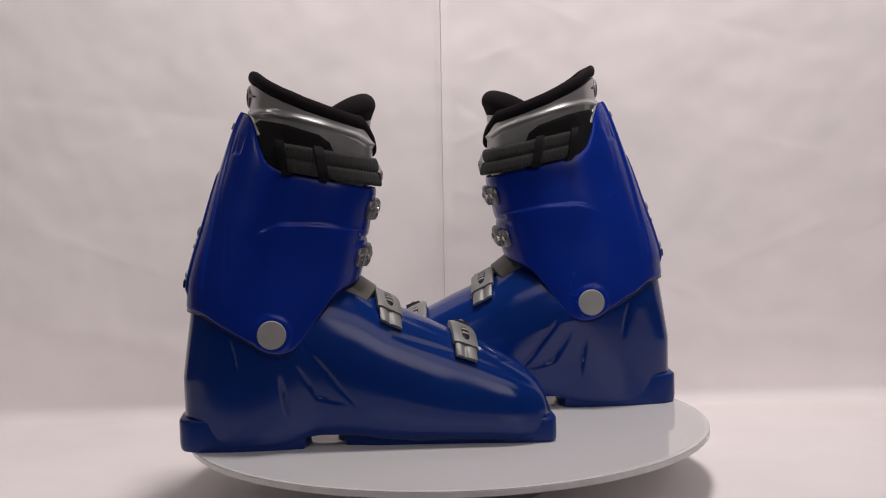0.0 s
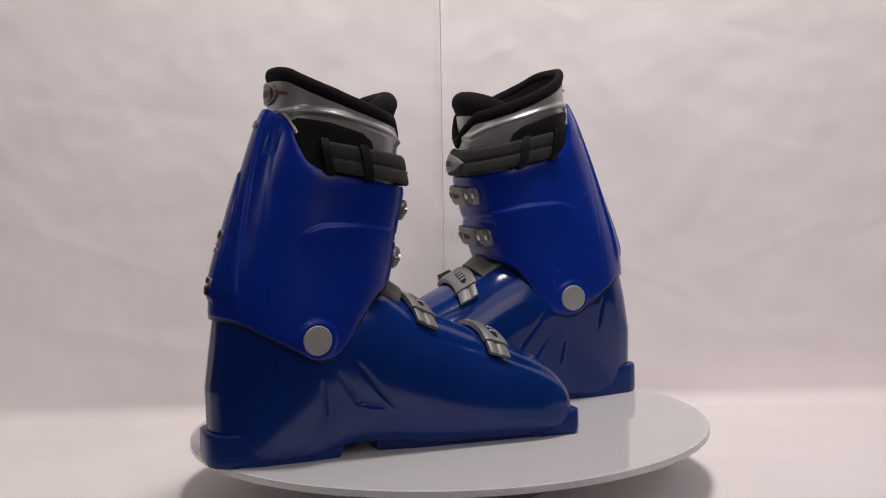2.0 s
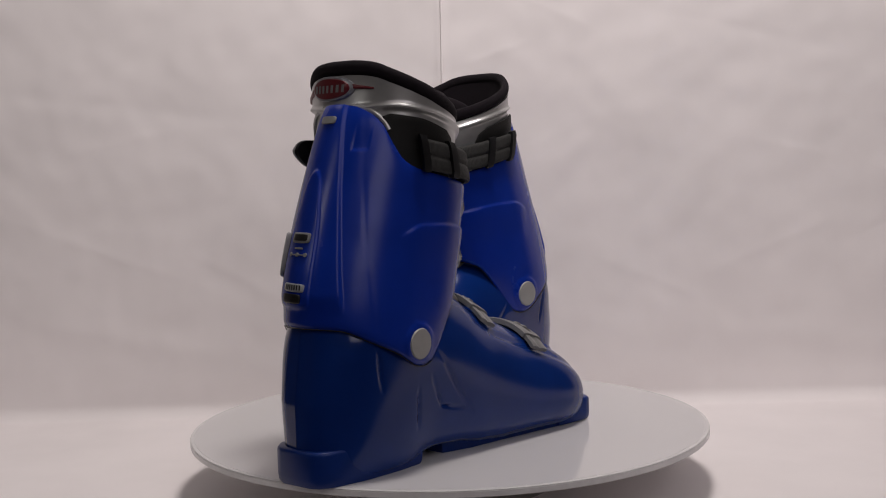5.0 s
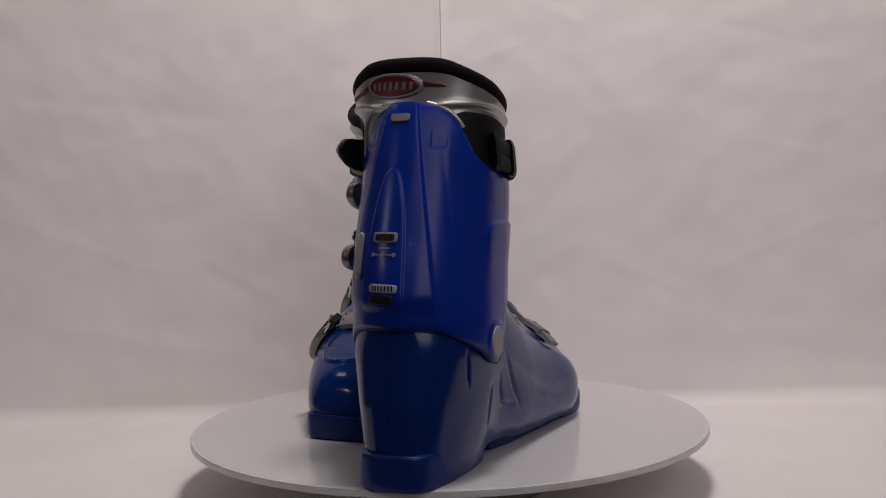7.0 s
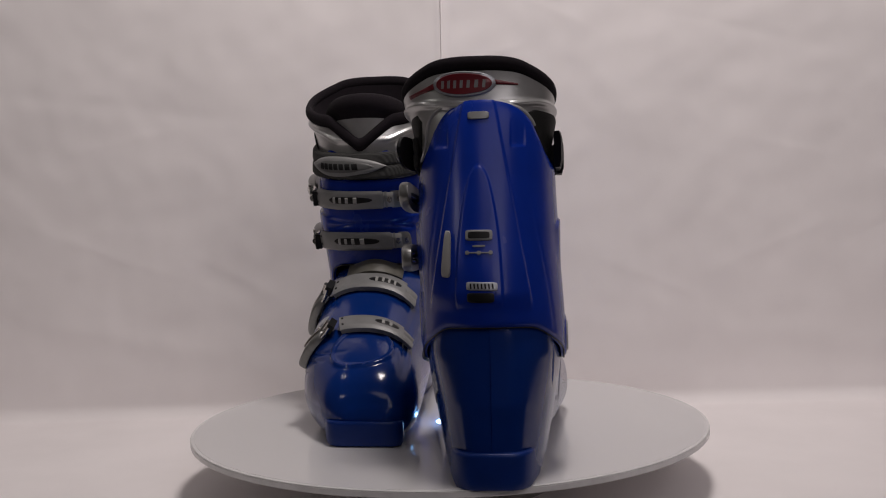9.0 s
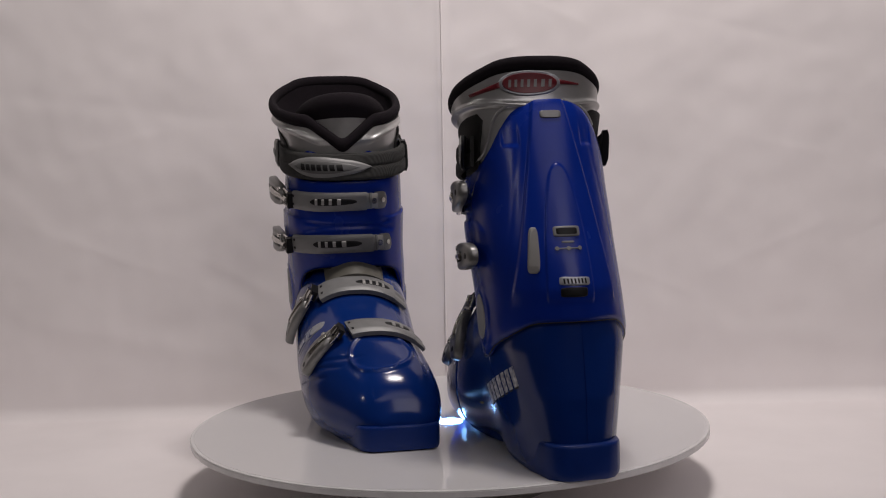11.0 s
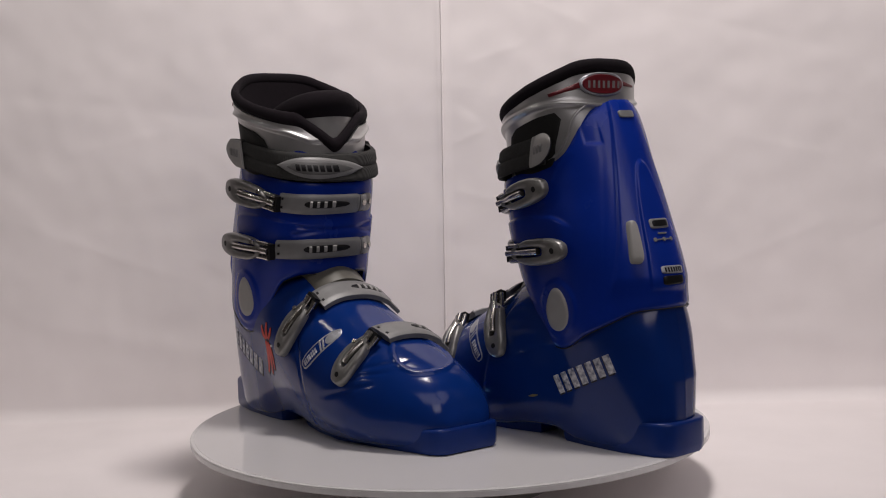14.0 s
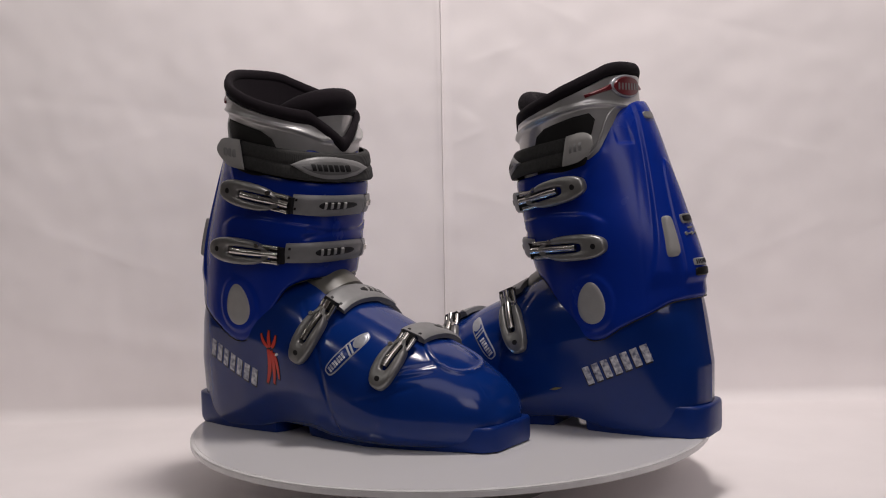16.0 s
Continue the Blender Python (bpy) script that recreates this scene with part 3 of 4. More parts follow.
def cuff_tip(b):
    """The cuff's tip that shows above the strap at the shin."""
    b.strip("cuff_tip", lambda s, d, off: strap_point(s, d + 9, off - 5), -24, 44, 24, lambda s: 8.5 * max(0.1, 1 - abs((s - 10) / 34) ** 4), 1.5, CUFF_BLUE, b.cuff, "", None, 7)


def lever(b, parent, foot, tip, out, width):
    """A buckle lever: a looped grey frame with an eye at its end and a steel wire in its slot."""
    foot, tip, out = (np.asarray(q, float) for q in (foot, tip, out))
    along = tip - foot
    length = np.linalg.norm(along)
    along /= length
    out = out - along * (out @ along)
    out /= np.linalg.norm(out)
    across = np.cross(out, along)

    def at(s, d, h):
        bow = 3.5 * math.sin(math.pi * min(max(s / length, 0), 1))
        return foot + along * s + across * d + out * (h + bow)
    w = width / 2
    n = 40
    outline, hole = [], []
    for i in range(n):
        a = 2 * math.pi * i / n
        c, s = math.cos(a), math.sin(a)
        ox = length / 2 + length / 2 * math.copysign(abs(c) ** 0.6, c)
        taper = 0.86 + 0.14 * math.sin(math.pi * min(1, ox / length))
        outline.append((ox, w * taper * math.copysign(abs(s) ** 0.7, s)))
        hole.append((length * 0.30 + length * 0.33 * math.copysign(abs(c) ** 0.5, c), w * 0.36 * math.copysign(abs(s) ** 0.5, s)))
    v, f = [], []
    rows = [(outline, 0.96, -1.0), (outline, 1.0, 0.8), (outline, 1.0, 4.2), (outline, 0.95, 5.9), (outline, 0.84, 6.8), (hole, 1.35, 6.8), (hole, 1.1, 6.0), (hole, 1.0, 4.4), (hole, 1.0, -1.0)]
    for pts, k, h in rows:
        c = np.mean(pts, 0)
        v += [at(c[0] + (p[0] - c[0]) * (1 - (1 - k) * 0.4), p[1] * k, h) for p in pts]
    for r in range(len(rows)):
        q = (r + 1) % len(rows)
        for i in range(n):
            j = (i + 1) % n
            f.append((r * n + i, r * n + j, q * n + j, q * n + i))
    frame_part = b.add("lever", v, f, CAST, parent, "grey cast looped lever")
    eye = ellipse(0, 0, w * 0.2, w * 0.22, 16)
    b.plaque("eye", eye, lambda p, off: at(length * 0.83 + p[0], p[1], 6.5 + off), 0.5, DARK, frame_part, "dark eyelet")
    b.tube("wire", [at(length * t, 0.4, 4.4 + 1.2 * math.sin(math.pi * t)) for t in np.linspace(-0.22, 0.56, 14)], 3.0, STEEL, frame_part, "bright steel bail wire", 10)
    for d in (-1, 1):
        b.tube("link", [at(length * t, d * w * 0.55, 1.5) for t in (-0.2, -0.05, 0.1)], 2.2, STEEL, frame_part, "", 8)
    b.plaque("rivet", ellipse(0, 0, 2.2, 2.2, 12), lambda p, off: at(length * 0.12 + p[0], p[1] + w * 0.62, 6.5 + off), 1.0, STEEL, frame_part)
    # hinge block behind
    hinge = [at(-length * 0.26, d * w * 0.62, h) for d in (-1, 1) for h in (-3, 3.2)] + [at(-length * 0.06, d * w * 0.62, h) for d in (-1, 1) for h in (-3, 2.6)]
    b.add("hinge", hinge, [(0, 1, 3, 2), (4, 5, 7, 6), (0, 1, 5, 4), (2, 3, 7, 6), (0, 2, 6, 4), (1, 3, 7, 5)], DARK, frame_part, "black hinge block", False)


def band_with_slot(b, name, place, s0, s1, half, slot0, slot1, label, teeth=4):
    """A buckle strap: raised band, its dark ladder slot with teeth, and a pinned tail."""
    band = b.strip(name, place, s0, s1, 40, half, 4.6, GREY, None, label, None, 9)
    mid = (slot0 + slot1) / 2
    span = (slot1 - slot0) / 2
    b.strip("slot", place, slot0, slot1, 20, lambda s: 5.7 * max(0.05, 1 - abs((s - mid) / span) ** 4) ** 0.5, 4.9, DARK, band, "dark ladder slot", None, 5)
    for i in range(teeth):
        c = slot0 + (slot1 - slot0) * (i + 1.2) / (teeth + 1.2)
        w = abs(slot1 - slot0) / (teeth + 1) * 0.18
        b.strip("tooth", place, c - w, c + w, 4, lambda s: 3.9, 5.8, PALE, band, "", None, 5)
    e = 1 if s1 > s0 else -1
    for d in (-0.45, 0.45):
        b.strip("pin_hole", lambda s, q, off, d=d: place(s, q + d * half(s1), off), s1 - e * abs(s1 - s0) * 0.07, s1 - e * abs(s1 - s0) * 0.04, 4, lambda s: 1.5, 5.2, DARK, band)
    return band


def boot_buckles(b):
    # two bands across the cuff
    for z0, slope, ua, ub, foot, tip in (
            (216, 0.16, -9, 53, (161, 58, 221), (105, 67, 234.5)), (175, 0.04, -13, 53, (148, 59, 175.5), (87, 64, 181.5))):
        def place(u, d, off, z0=z0, slope=slope):
            p = cuff_point(u, z0)
            z = z0 + slope * (190 - float(p[0])) + d
            q = cuff_point(u, z)
            n = cuff_point(u + 1, z) - cuff_point(u - 1, z)
            n = np.array([n[1], -n[0], 0])
            n /= np.linalg.norm(n)
            return q + n * (off + 1.5)
        half = lambda u, a=ua: 9.2 - 0.02 * abs(u - 20)
        band = band_with_slot(b, "buckle_strap", place, ua, ub, half, 2 + ua * 0.5, 33 + ua * 0.5, "grey ladder buckle across the cuff")
        tail = b.strip("tail", place, ua - 10, ua + 2, 14, lambda u: 7.2, 3.4, PALE, band, "pinned strap tail", None, 7)
        for step in (-0.5, -3.2):
            b.strip("tail_rib", place, ua + step - 0.9, ua + step + 0.9, 5, lambda u: 7.7, 4.8, GREY, band, "", None, 5)
        b.strip("catch_plate", place, ua - 20, ua - 8, 14, lambda u, a=ua: 8.2 * (1 - max(0.0, (a - 14 - u) / 6.5) ** 4) ** 0.5, 2.4, CAST, band, "metal catch plate", None, 7)
        b.plaque("rivet", ellipse(0, 0, 3.0, 3.0, 16), lambda p, off, pl=place, a=ua: pl(a - 6 + p[0] * 0.8, p[1], 3.6 + off), 1.6, STEEL, band, "domed steel rivet")
        b.plaque("rivet", ellipse(0, 0, 2.6, 2.6, 16), lambda p, off, pl=place, a=ua: pl(a - 15 + p[0] * 0.8, p[1], 2.4 + off), 1.8, STEEL, band)
        lever(b, band, foot, tip, (0.0, 1.0, 0.0), 23)
    # two bands over the instep and the toes
    for x0, lean, aa, ab, foot, tip, slot in (
            (201, -0.06, -31, 30, (196, 42, 124), (176, 60, 81), (-26, 0)), (268, 0.0, -36, 16, (268, 26, 98), (256, 51, 63), (-31, -10))):
        def place(a, d, off, x0=x0, lean=lean):
            x = x0 + lean * a + d
            q = shell_point(x, a)
            n = shell_point(x, a + 1) - shell_point(x, a - 1)
            n = np.array([0, -n[2], n[1]])
            n /= np.linalg.norm(n)
            return q + n * (off + 3.0) + np.array([0.3, 0, 0]) * off
        half = lambda s: 10.5
        band = band_with_slot(b, "buckle_strap", place, aa, ab, half, slot[0], slot[1], "grey ladder buckle over the forefoot", 4 if x0 < 230 else 2)
        b.strip("catch_plate", place, aa - 13, aa + 4, 12, lambda s: 9.0, 3.0, GREY, band, "folded grey catch", lambda d, s: -1.3 * math.exp(-((d + 0.15) / 0.2) ** 2), 15)
        lever(b, band, foot, tip, (0.2, 0.75, 0.62), 23)


def boot_details(b):
    cuff = b.cuff
    side_in, side_out = b.on_cuff_side(-1), b.on_cuff_side(1)
    b.plaque("pivot_cap", ellipse(101, 114, 12.6, 12.6, 40), side_in, 2.6, PALE, cuff, "round pale grey pivot cap")
    egg = [(107 + (13.5 - 0.12 * (q - 129)) * math.cos(w), q) for w in np.linspace(0, 2 * math.pi, 40, endpoint=False) for q in [129 + 19 * math.sin(w)]]
    b.plaque("pivot_cap", egg, side_out, 2.4, PALE, cuff, "egg-shaped pale grey pivot cap")
    back = b.on_cuff_back
    b.plaque("tab", ellipse(5, 293, 8.5, 3.0, 24, 0, 5), back, 1.0, GREY, cuff, "small grey tab")
    b.plaque("window", ellipse(5, 201, 10.5, 4.0, 24, 0, 6), back, 0.8, GREY, cuff, "grey window frame")
    b.plaque("window_glass", ellipse(5, 201, 8.5, 2.6, 24, 0, 6), back, 1.2, DARK, cuff)
    for x in (-4, 5, 14):
        b.plaque("dot", ellipse(x, 188, 1.7, 1.6, 12), back, 0.6, GREY, cuff)
    b.plaque("dash", ellipse(5, 188, 10, 0.5, 12, 0, 5), back, 0.5, GREY, cuff)
    b.plaque("mark", ellipse(5, 193, 5, 0.7, 12, 0, 5), back, 0.5, GREY, cuff)
    b.plaque("print", ellipse(3, 163, 12, 3.2, 24, 0.03, 6), back, 0.6, SILVER_PRINT, cuff, "worn silver printed patch")
    for i in range(7):
        c = -5.5 + i * 2.8
        b.plaque("print_bar", [(c - 0.7, 161), (c + 0.6, 161), (c + 1.0, 165), (c - 0.3, 165)], back, 0.9, DARK, cuff)
    b.plaque("slot_cover", ellipse(4, 154.5, 10.5, 3.6, 24, 0, 6), back, 1.2, DARK, cuff, "black plastic slot cover")
    b.plaque("release_button", ellipse(0, 0, 3.4, 17.5, 30, 0, 5), lambda p, off: b.on_cuff_back((30.5 + p[0] * (1 - 0.012 * p[1]) - 0.06 * p[1], 186 + p[1]), off + 1), 3.5, PALE, cuff, "pale grey release button")
    # prints on the outer side of the lower shell
    out = b.on_shell_side(1)
    along, up = np.array([-0.922, 0.387]), np.array([0.387, 0.922])
    for i in range(7):
        c = np.array([115.0, 62.5]) + along * (9.7 * i)
        q = [(-3.9, -8.2), (2.6, -8.2), (3.6, 8.2), (-2.9, 8.2)]
        b.plaque("print_shadow", [c + along * (a - 0.9) + up * (d * 1.06 - 0.9) for a, d in q], out, 0.3, DARK, b.shell, "black printed shadow")
        b.plaque("print_block", [c + along * a + up * d for a, d in q], out, 0.5, WHITE, b.shell, "scuffed white printed block")
    if b.side < 0:
        def stroke(path, wide, grow=0.0):
            """Outline of a tapered feather along a bowed line."""
            (ax, az), (mx, mz), (ex, ez) = path
            left, right = [], []
            for t in np.linspace(-0.03 * (grow > 0), 1 + 0.03 * (grow > 0), 9):
                x = (1 - t) ** 2 * ax + 2 * t * (1 - t) * mx + t * t * ex
                z = (1 - t) ** 2 * az + 2 * t * (1 - t) * mz + t * t * ez
                dx, dz = 2 * (1 - t) * (mx - ax) + 2 * t * (ex - mx), 2 * (1 - t) * (mz - az) + 2 * t * (ez - mz)
                k = (wide * (0.35 + 0.65 * math.sin(math.pi * min(1, max(0, 0.25 + 0.7 * t)))) + grow) / math.hypot(dx, dz)
                left.append((x - dz * k, z + dx * k))
                right.append((x + dz * k, z - dx * k))
            return left + right[::-1]
        feathers = (((140, 92), (133, 96), (132, 104), 1.7), ((142, 92), (140, 99), (141, 107), 1.9), ((144, 92), (148, 95), (149, 103), 1.7),
                    ((140, 90), (141, 74), (131, 58), 2.4), ((143, 89), (146, 74), (140, 58), 2.2), ((146, 87), (150, 76), (148, 63), 1.7))
        for *path, wide in feathers:
            b.plaque("print_outline", stroke(path, wide, 0.8), out, 0.35, DARK, b.shell, "black printed outline")
        for *path, wide in feathers:
            b.plaque("print_flame", stroke(path, wide), out, 0.6, ORANGE, b.shell, "scarlet printed flame shape")
        b.plaque("print_fleck", ellipse(149.5, 86, 2.2, 1.2, 14, 0.3), out, 0.7, WHITE, b.shell, "white printed fleck")
    else:
        b.plaque("scuff", ellipse(148, 48, 6, 1.2, 14, radians(-12), 1.4), out, 0.3, SCUFF, b.shell, "small ochre scuff mark")
    pill = ellipse(222, 90, 22, 6.2, 40, radians(47), 3.5)
    b.plaque("print_pill", pill, out, 0.5, SILVER_PRINT, b.shell, "silver printed pill-shaped patch")
    b.plaque("print_inset", ellipse(222, 90, 20.8, 5.0, 36, radians(47), 3.5), out, 0.8, SHELL_BLUE, b.shell)
    for i in range(7):
        c = np.array([210.5, 77.5]) + np.array([0.682, 0.731]) * (i * 2.7)
        n = np.array([-0.731, 0.682])
        q = np.array([0.682, 0.731])
        b.plaque("print_bar", [c - n * 2.8 - q * 0.95, c - n * 2.8 + q * 0.95, c + n * 2.8 + q * 0.95, c + n * 2.8 - q * 0.95], out, 1.0, WHITE, b.shell)
    b.plaque("print_disc", ellipse(232.5, 101, 5.6, 5.0, 24, radians(47)), out, 1.0, SILVER_PRINT, b.shell, "round silver print")
    for d in (0, 3):
        c = np.array([225.2, 93.5]) + np.array([0.682, 0.731]) * d
        b.plaque("print_bar", [c + n * 5.4 + q * 1.6, c + n * 5.4, c - n * 5.4 - q * 1.6, c - n * 5.4], out, 1.0, SILVER_PRINT, b.shell)
    # exposed tongue flap above the instep
    yy, tt = np.linspace(-1, 1, 17), np.linspace(0, 1, 8)
    o, i2 = np.empty((17, 8, 3)), np.empty((17, 8, 3))
    for i, y in enumerate(yy):
        for k, t in enumerate(tt):
            o[i, k] = (166 + 27 * t - 9 * y * y, 28 * y - 2, 167 - 20 * t - 9 * y * y)
            i2[i, k] = o[i, k] - np.array([2, 0, 5])
    v, f = thick(o, i2, False)
    b.add("instep_flap", v, f, TONGUE, b.shell, "olive grey plastic instep flap")


def ski_boot(name, side, label, grow=1.0):
    b = Boot(name, side, label, grow)
    b.shell = boot_shell(b)
    boot_sole(b)
    b.cuff = boot_cuff(b)
    boot_liner(b)
    boot_strap(b)
    cuff_tip(b)
    boot_buckles(b)
    boot_details(b)
    return b.root


# ---- the setting ----
TABLE_Z = -0.055


def backdrop_sheet():
    """A white sheet that lies on the table and sweeps up behind it, with folds."""
    nx, ny = 430, 400
    run, rise, r, y0 = 0.61, 0.95, 0.02, -0.28
    bend = r * math.pi / 2
    ss = np.linspace(0, run - r + bend + rise - r, ny)
    a = np.clip((ss - run + r) / r, 0, math.pi / 2)
    yy = y0 + np.minimum(ss, run - r) + r * np.sin(a)
    zz = r - r * np.cos(a) + np.maximum(0, ss - (run - r + bend))
    xs = np.linspace(-0.95, 0.95, nx)
    X, Z = np.meshgrid(xs, zz, indexing="ij")
    up = step01(0.004, 0.05, Z)
    soft = np.empty((nx, ny))
    for i, x in enumerate(xs):
        for k, q in enumerate(ss + 0.27):
            soft[i, k] = 0.005 * noise.noise((x * 2.0, q * 1.8, 0.3)) + 0.0018 * noise.noise((x * 6, q * 5, 1.7)) + 0.0014 * noise.noise((x * 15, q * 14, 4.1)) + 0.0008 * noise.noise((x * 40, q * 36, 7.7))
    fold = np.zeros((nx, ny))
    creases = ((0.33, 0.152, 0.51, 0.224, 0.001, 0.006), (0.50, 0.185, 0.70, 0.262, -0.001, 0.006), (-0.60, 0.262, -0.30, 0.15, 0.0007, 0.006),
               (0.30, 0.09, 0.65, 0.05, 0.002, 0.014), (-0.65, 0.42, -0.2, 0.36, -0.0008, 0.008), (-0.55, 0.12, -0.28, 0.06, 0.002, 0.014),
               (0.06, 0.30, 0.22, 0.37, 0.0007, 0.006), (-0.3, 0.5, -0.12, 0.62, 0.0008, 0.007), (0.25, 0.5, 0.5, 0.44, -0.0007, 0.006), (0.2, 0.18, 0.34, 0.12, 0.0009, 0.007),
               (0.015, 0.33, 0.06, 0.35, 0.0012, 0.004), (0.02, 0.385, 0.055, 0.36, -0.0011, 0.004), (0.03, 0.43, 0.12, 0.46, 0.0008, 0.004),
               (0.015, 0.27, 0.09, 0.25, 0.001, 0.005), (-0.07, 0.36, -0.015, 0.40, 0.0007, 0.004), (0.1, 0.52, 0.2, 0.47, 0.0007, 0.004),
               (-0.48, 0.33, -0.33, 0.36, 0.0006, 0.005), (-0.2, 0.13, -0.33, 0.2, 0.0008, 0.006), (0.38, 0.33, 0.52, 0.3, 0.0006, 0.005))
    for ax, az, bx, bz, h, wd in creases:
        ax, bx, az, bz = 0.9375 * ax, 0.9375 * bx, 0.02 + 0.9375 * az, 0.02 + 0.9375 * bz
        dx, dz = bx - ax, bz - az
        t = np.clip(((X - ax) * dx + (Z - az) * dz) / (dx * dx + dz * dz), 0, 1)
        d = np.hypot(X - ax - t * dx, Z - az - t * dz)
        fold += 0.5 * h * np.exp(-(d / wd) ** 2) * np.sin(np.pi * (0.02 + 0.96 * t)) ** 0.5
    seam_x = -0.0005 + 0.012 * (Z - 0.1)
    fold += 0.0028 * (np.exp(-((X - seam_x) / 0.005) ** 2)) * step01(0.05, 0.2, Z)
    g = np.stack([X, yy[None, :] - up * (soft + fold), TABLE_Z + Z + (1 - up) * (0.3 * soft + 0.5 * fold + 0.004)], -1)
    ob = mesh_of("backdrop", g.reshape(-1, 3), grid_faces(nx, ny), SHEET)
    tagged(ob, "creased white cotton sheet hung as a studio backdrop", "backdrop", kind="structure")
    mod = ob.modifiers.new("thickness", "SOLIDIFY")
    mod.thickness, mod.offset = 0.002, -1
    # pressed vertical seam down the sheet
    zs = np.linspace(0.06, 0.93, 60)
    o, i2 = np.empty((60, 5, 3)), np.empty((60, 5, 3))
    for i, z in enumerate(zs):
        x = -0.0005 + 0.012 * (z - 0.1)
        q = run - r + bend + z - r + 0.27
        w = 0.005 * noise.noise((x * 2.0, q * 1.8, 0.3)) + 0.0018 * noise.noise((x * 6, q * 5, 1.7)) + 0.0014 * noise.noise((x * 15, q * 14, 4.1)) + 0.0008 * noise.noise((x * 40, q * 36, 7.7))
        u = float(step01(0.004, 0.05, z))
        for k, d in enumerate((-1, -0.5, 0, 0.5, 1)):
            o[i, k] = (x + 0.0010 * d, y0 + run - u * (w + 0.0028) - 0.0036 + 0.001 * d * d, TABLE_Z + z)
            i2[i, k] = o[i, k] + np.array([0, 0.012, 0])
    vv, ff = thick(o, i2, False)
    mesh_of("seam", vv, ff, SHEET, ob)
    return ob


def turntable():
    root = new("turntable")
    tagged(root, "round white acrylic display turntable with a central lamp", "turntable")
    n = 160
    R = 0.2435
    rows = [(0.0, 0.0085), (0.012, 0.0085), (0.08, 0.0085), (0.16, 0.0085), (R - 0.004, 0.0085)]
    v, f = [], []
    for r, z in rows[1:]:
        v += [(r * math.cos(2 * math.pi * i / n), r * math.sin(2 * math.pi * i / n), z) for i in range(n)]
    low = len(v)
    v += [((R - 0.004) * math.cos(2 * math.pi * i / n), (R - 0.004) * math.sin(2 * math.pi * i / n), 0.002) for i in range(n)]
    for k in range(4):
        for i in range(n):
            j = (i + 1) % n
            f.append((k * n + i, k * n + j, (k + 1) * n + j, (k + 1) * n + i))
    f += [list(range(n)), [low + i for i in range(n)]]
    mesh_of("disc", v, f, ACRYLIC, root, "glossy white acrylic disc")
    v, f = [], []
    prof = [(R - 0.004, 0.0022), (R - 0.0008, 0.0022), (R, 0.0028), (R, 0.0068), (R - 0.0005, 0.0071), (R - 0.0005, 0.0074), (R - 0.0001, 0.0077), (R - 0.0006, 0.0083), (R - 0.004, 0.0083)]
    for r, z in prof:
        v += [(r * math.cos(2 * math.pi * i / n), r * math.sin(2 * math.pi * i / n), z) for i in range(n)]
    for k in range(len(prof)):
        q = (k + 1) % len(prof)
        for i in range(n):
            j = (i + 1) % n
            f.append((k * n + i, k * n + j, q * n + j, q * n + i))
    mesh_of("rim", v, f, EDGE, root, "grooved translucent rim")
    v, f = [], []
    m = 32
    for r, z in ((0.0125, 0.0083), (0.0125, 0.0089), (0.011, 0.0093)):
        v += [(r * math.cos(2 * math.pi * i / m), r * math.sin(2 * math.pi * i / m), z) for i in range(m)]
    for k in range(2):
        for i in range(m):
            f.append((k * m + i, k * m + (i + 1) % m, (k + 1) * m + (i + 1) % m, (k + 1) * m + i))
    f += [list(range(m)), [2 * m + i for i in range(m)]]
    mesh_of("lamp", v, f, LED, root, "glowing blue-white lamp set in the centre")
    v, f = [], []
    for r, z in ((0.10, TABLE_Z + 0.002), (0.10, -0.012), (0.085, -0.006), (0.085, 0.0018)):
        v += [(r * math.cos(2 * math.pi * i / 64), r * math.sin(2 * math.pi * i / 64), z) for i in range(64)]
    for k in range(3):
        for i in range(64):
            f.append((k * 64 + i, k * 64 + (i + 1) % 64, (k + 1) * 64 + (i + 1) % 64, (k + 1) * 64 + i))
    f += [list(range(64)), [3 * 64 + i for i in range(64)]]
    mesh_of("base", v, f, PALE, root, "grey plastic drum base")
    return root


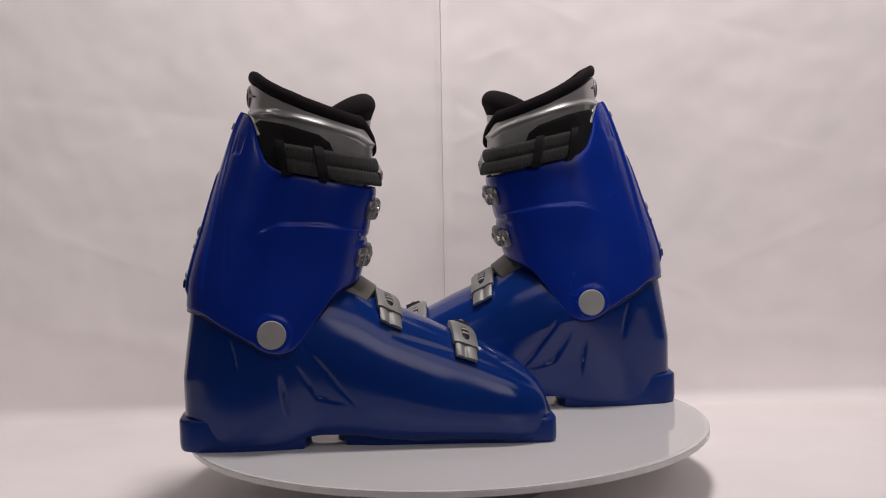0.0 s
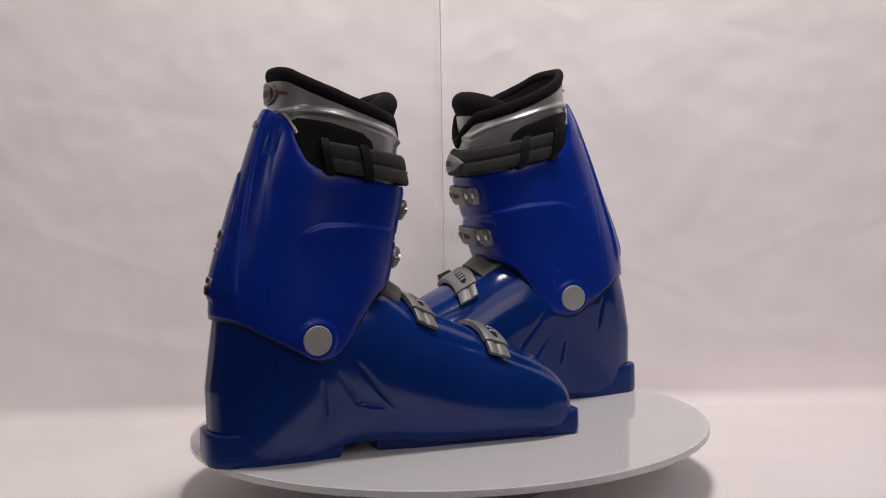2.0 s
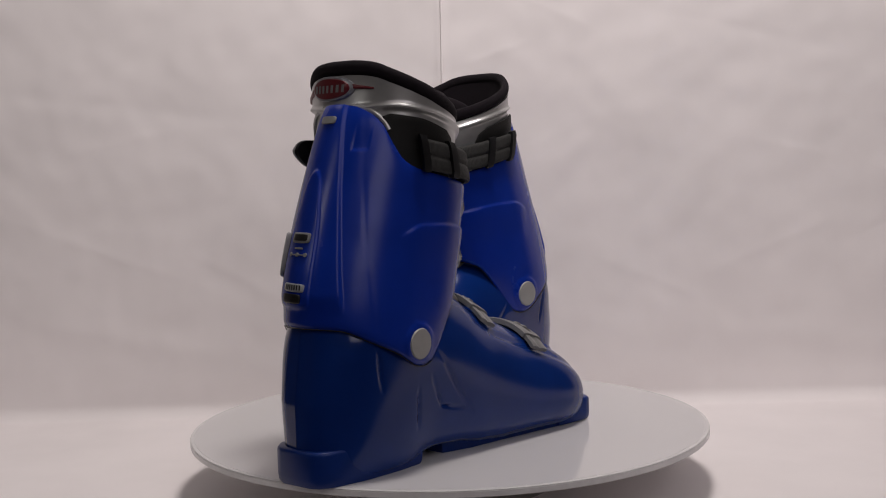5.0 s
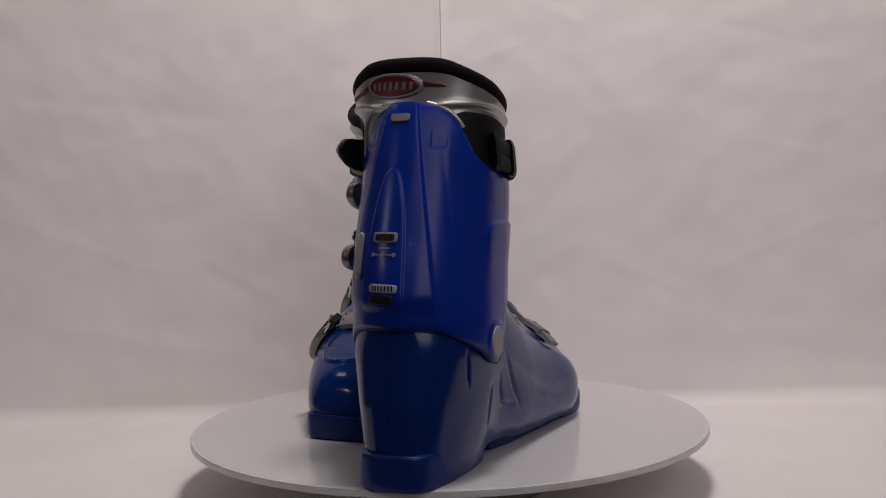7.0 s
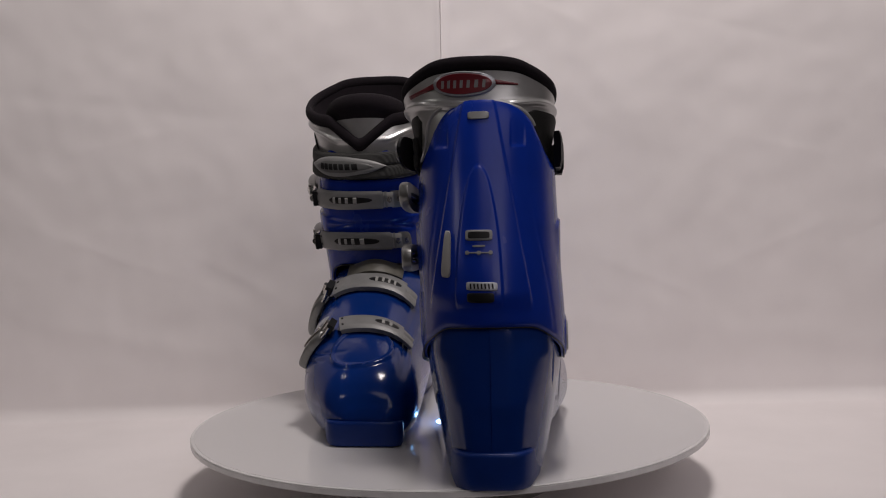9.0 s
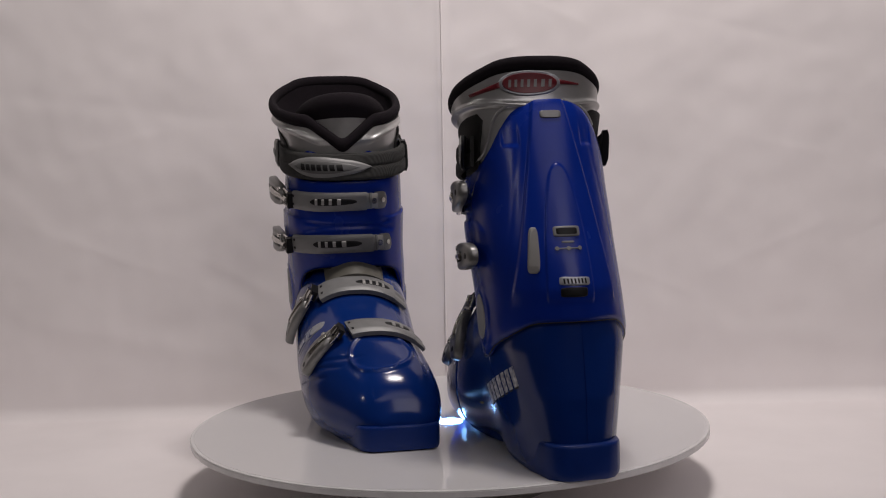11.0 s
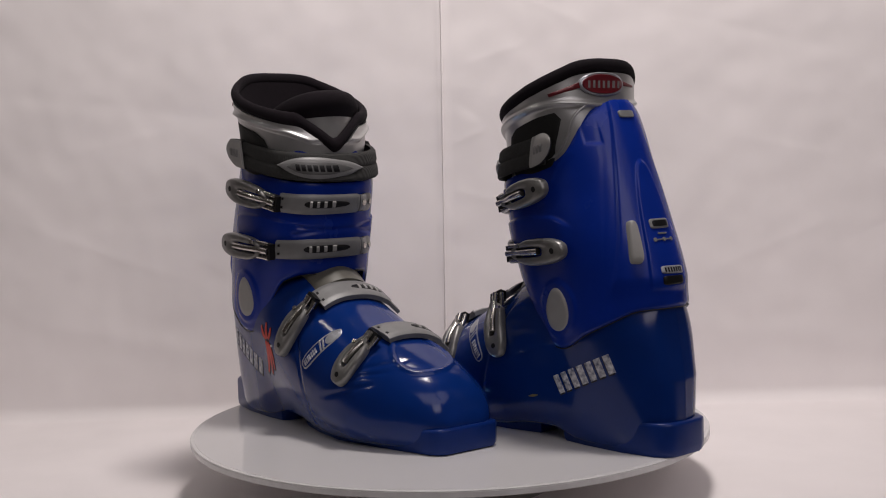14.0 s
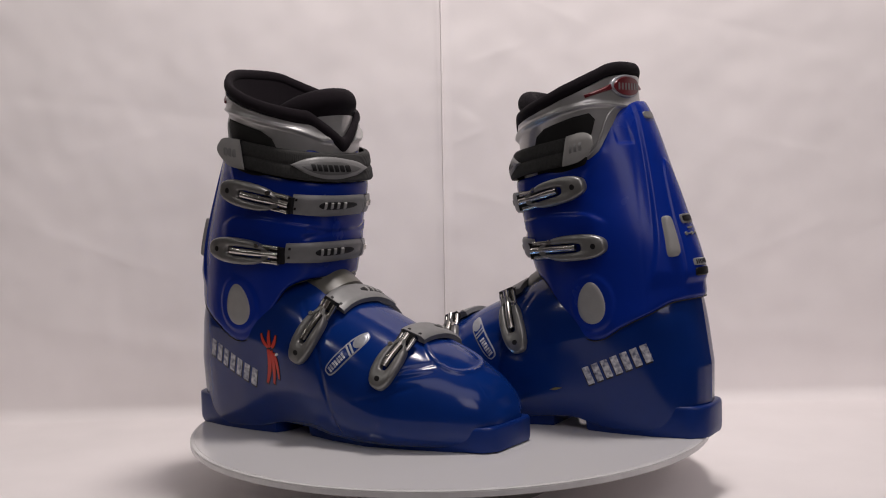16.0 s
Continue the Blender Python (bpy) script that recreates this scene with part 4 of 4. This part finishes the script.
def room():
    """Plain walls, floor and ceiling that close the place behind the camera, and the table under the sheet."""
    def slab(name, x0, x1, y0, y1, z0, z1, mat, label, category):
        v = [(x, y, z) for x in (x0, x1) for y in (y0, y1) for z in (z0, z1)]
        f = [(0, 1, 3, 2), (4, 6, 7, 5), (0, 4, 5, 1), (2, 3, 7, 6), (0, 2, 6, 4), (1, 5, 7, 3)]
        return tagged(mesh_of(name, v, f, mat, None, "", False), label, category, kind="structure")
    slab("floor", -2, 2, -2.6, 1.2, -0.92, -0.82, ROOM, "plain dim room floor", "floor")
    slab("wall_north", -2, 2, 1.2, 1.3, -0.82, 1.7, ROOM, "plain painted room wall", "wall")
    slab("wall_south", -2, 2, -2.7, -2.6, -0.82, 1.7, ROOM, "plain painted room wall", "wall")
    slab("wall_west", -2.1, -2, -2.6, 1.2, -0.82, 1.7, ROOM, "plain painted room wall", "wall")
    slab("wall_east", 2, 2.1, -2.6, 1.2, -0.82, 1.7, ROOM, "plain painted room wall", "wall")
    top = slab("table", -0.95, 0.95, -0.31, 0.44, TABLE_Z - 0.05, TABLE_Z - 0.022, PALE, "plain grey table under the white sheet", "table")
    top["kind"] = ""
    del top["kind"]
    for x in (-0.88, 0.88):
        for y in (-0.25, 0.36):
            v = [(x + a, y + c, z) for a in (-0.025, 0.025) for c in (-0.025, 0.025) for z in (-0.82, TABLE_Z - 0.05)]
            mesh_of("leg", v, [(0, 1, 3, 2), (4, 6, 7, 5), (0, 4, 5, 1), (2, 3, 7, 6), (0, 2, 6, 4), (1, 5, 7, 3)], PALE, top, "", False)
    slab("ceiling", -2, 2, -2.6, 1.2, 1.7, 1.8, ROOM, "plain painted room ceiling", "ceiling")


backdrop_sheet()
room()
disc = turntable()
left_boot = ski_boot("ski_boot", 1, "blue plastic ski boot with silver liner and grey buckles")
right_boot = ski_boot("ski_boot", -1, "blue plastic ski boot with silver liner and grey buckles", 1.02)


# ---- what moves ----
def turned(t):
    """The turntable's angle in degrees at t seconds."""
    s = t / 16
    return 144.47 * s - 4.344 * s * (1 - s) - 1.805 * s * (1 - s) * (1 - 2 * s) - 2.786 * s * (1 - s) * (1 - 6 * s + 6 * s * s)


def motions():
    times = [0.4 * i for i in range(41)]
    walk(disc, [(t, pose(0, 0, 0, 0, 0, turned(t))) for t in times])
    for boot, (px, py), heading in ((left_boot, (-0.15055, -0.0618), 4.36), (right_boot, (0.1358, 0.0848), 180.8)):
        stand = pose(px, py, 0.0085, 0, 0, heading) @ pose(-0.105, 0, 0)
        walk(boot, [(t, pose(0, 0, 0, 0, 0, turned(t)) @ stand) for t in times])


motions()
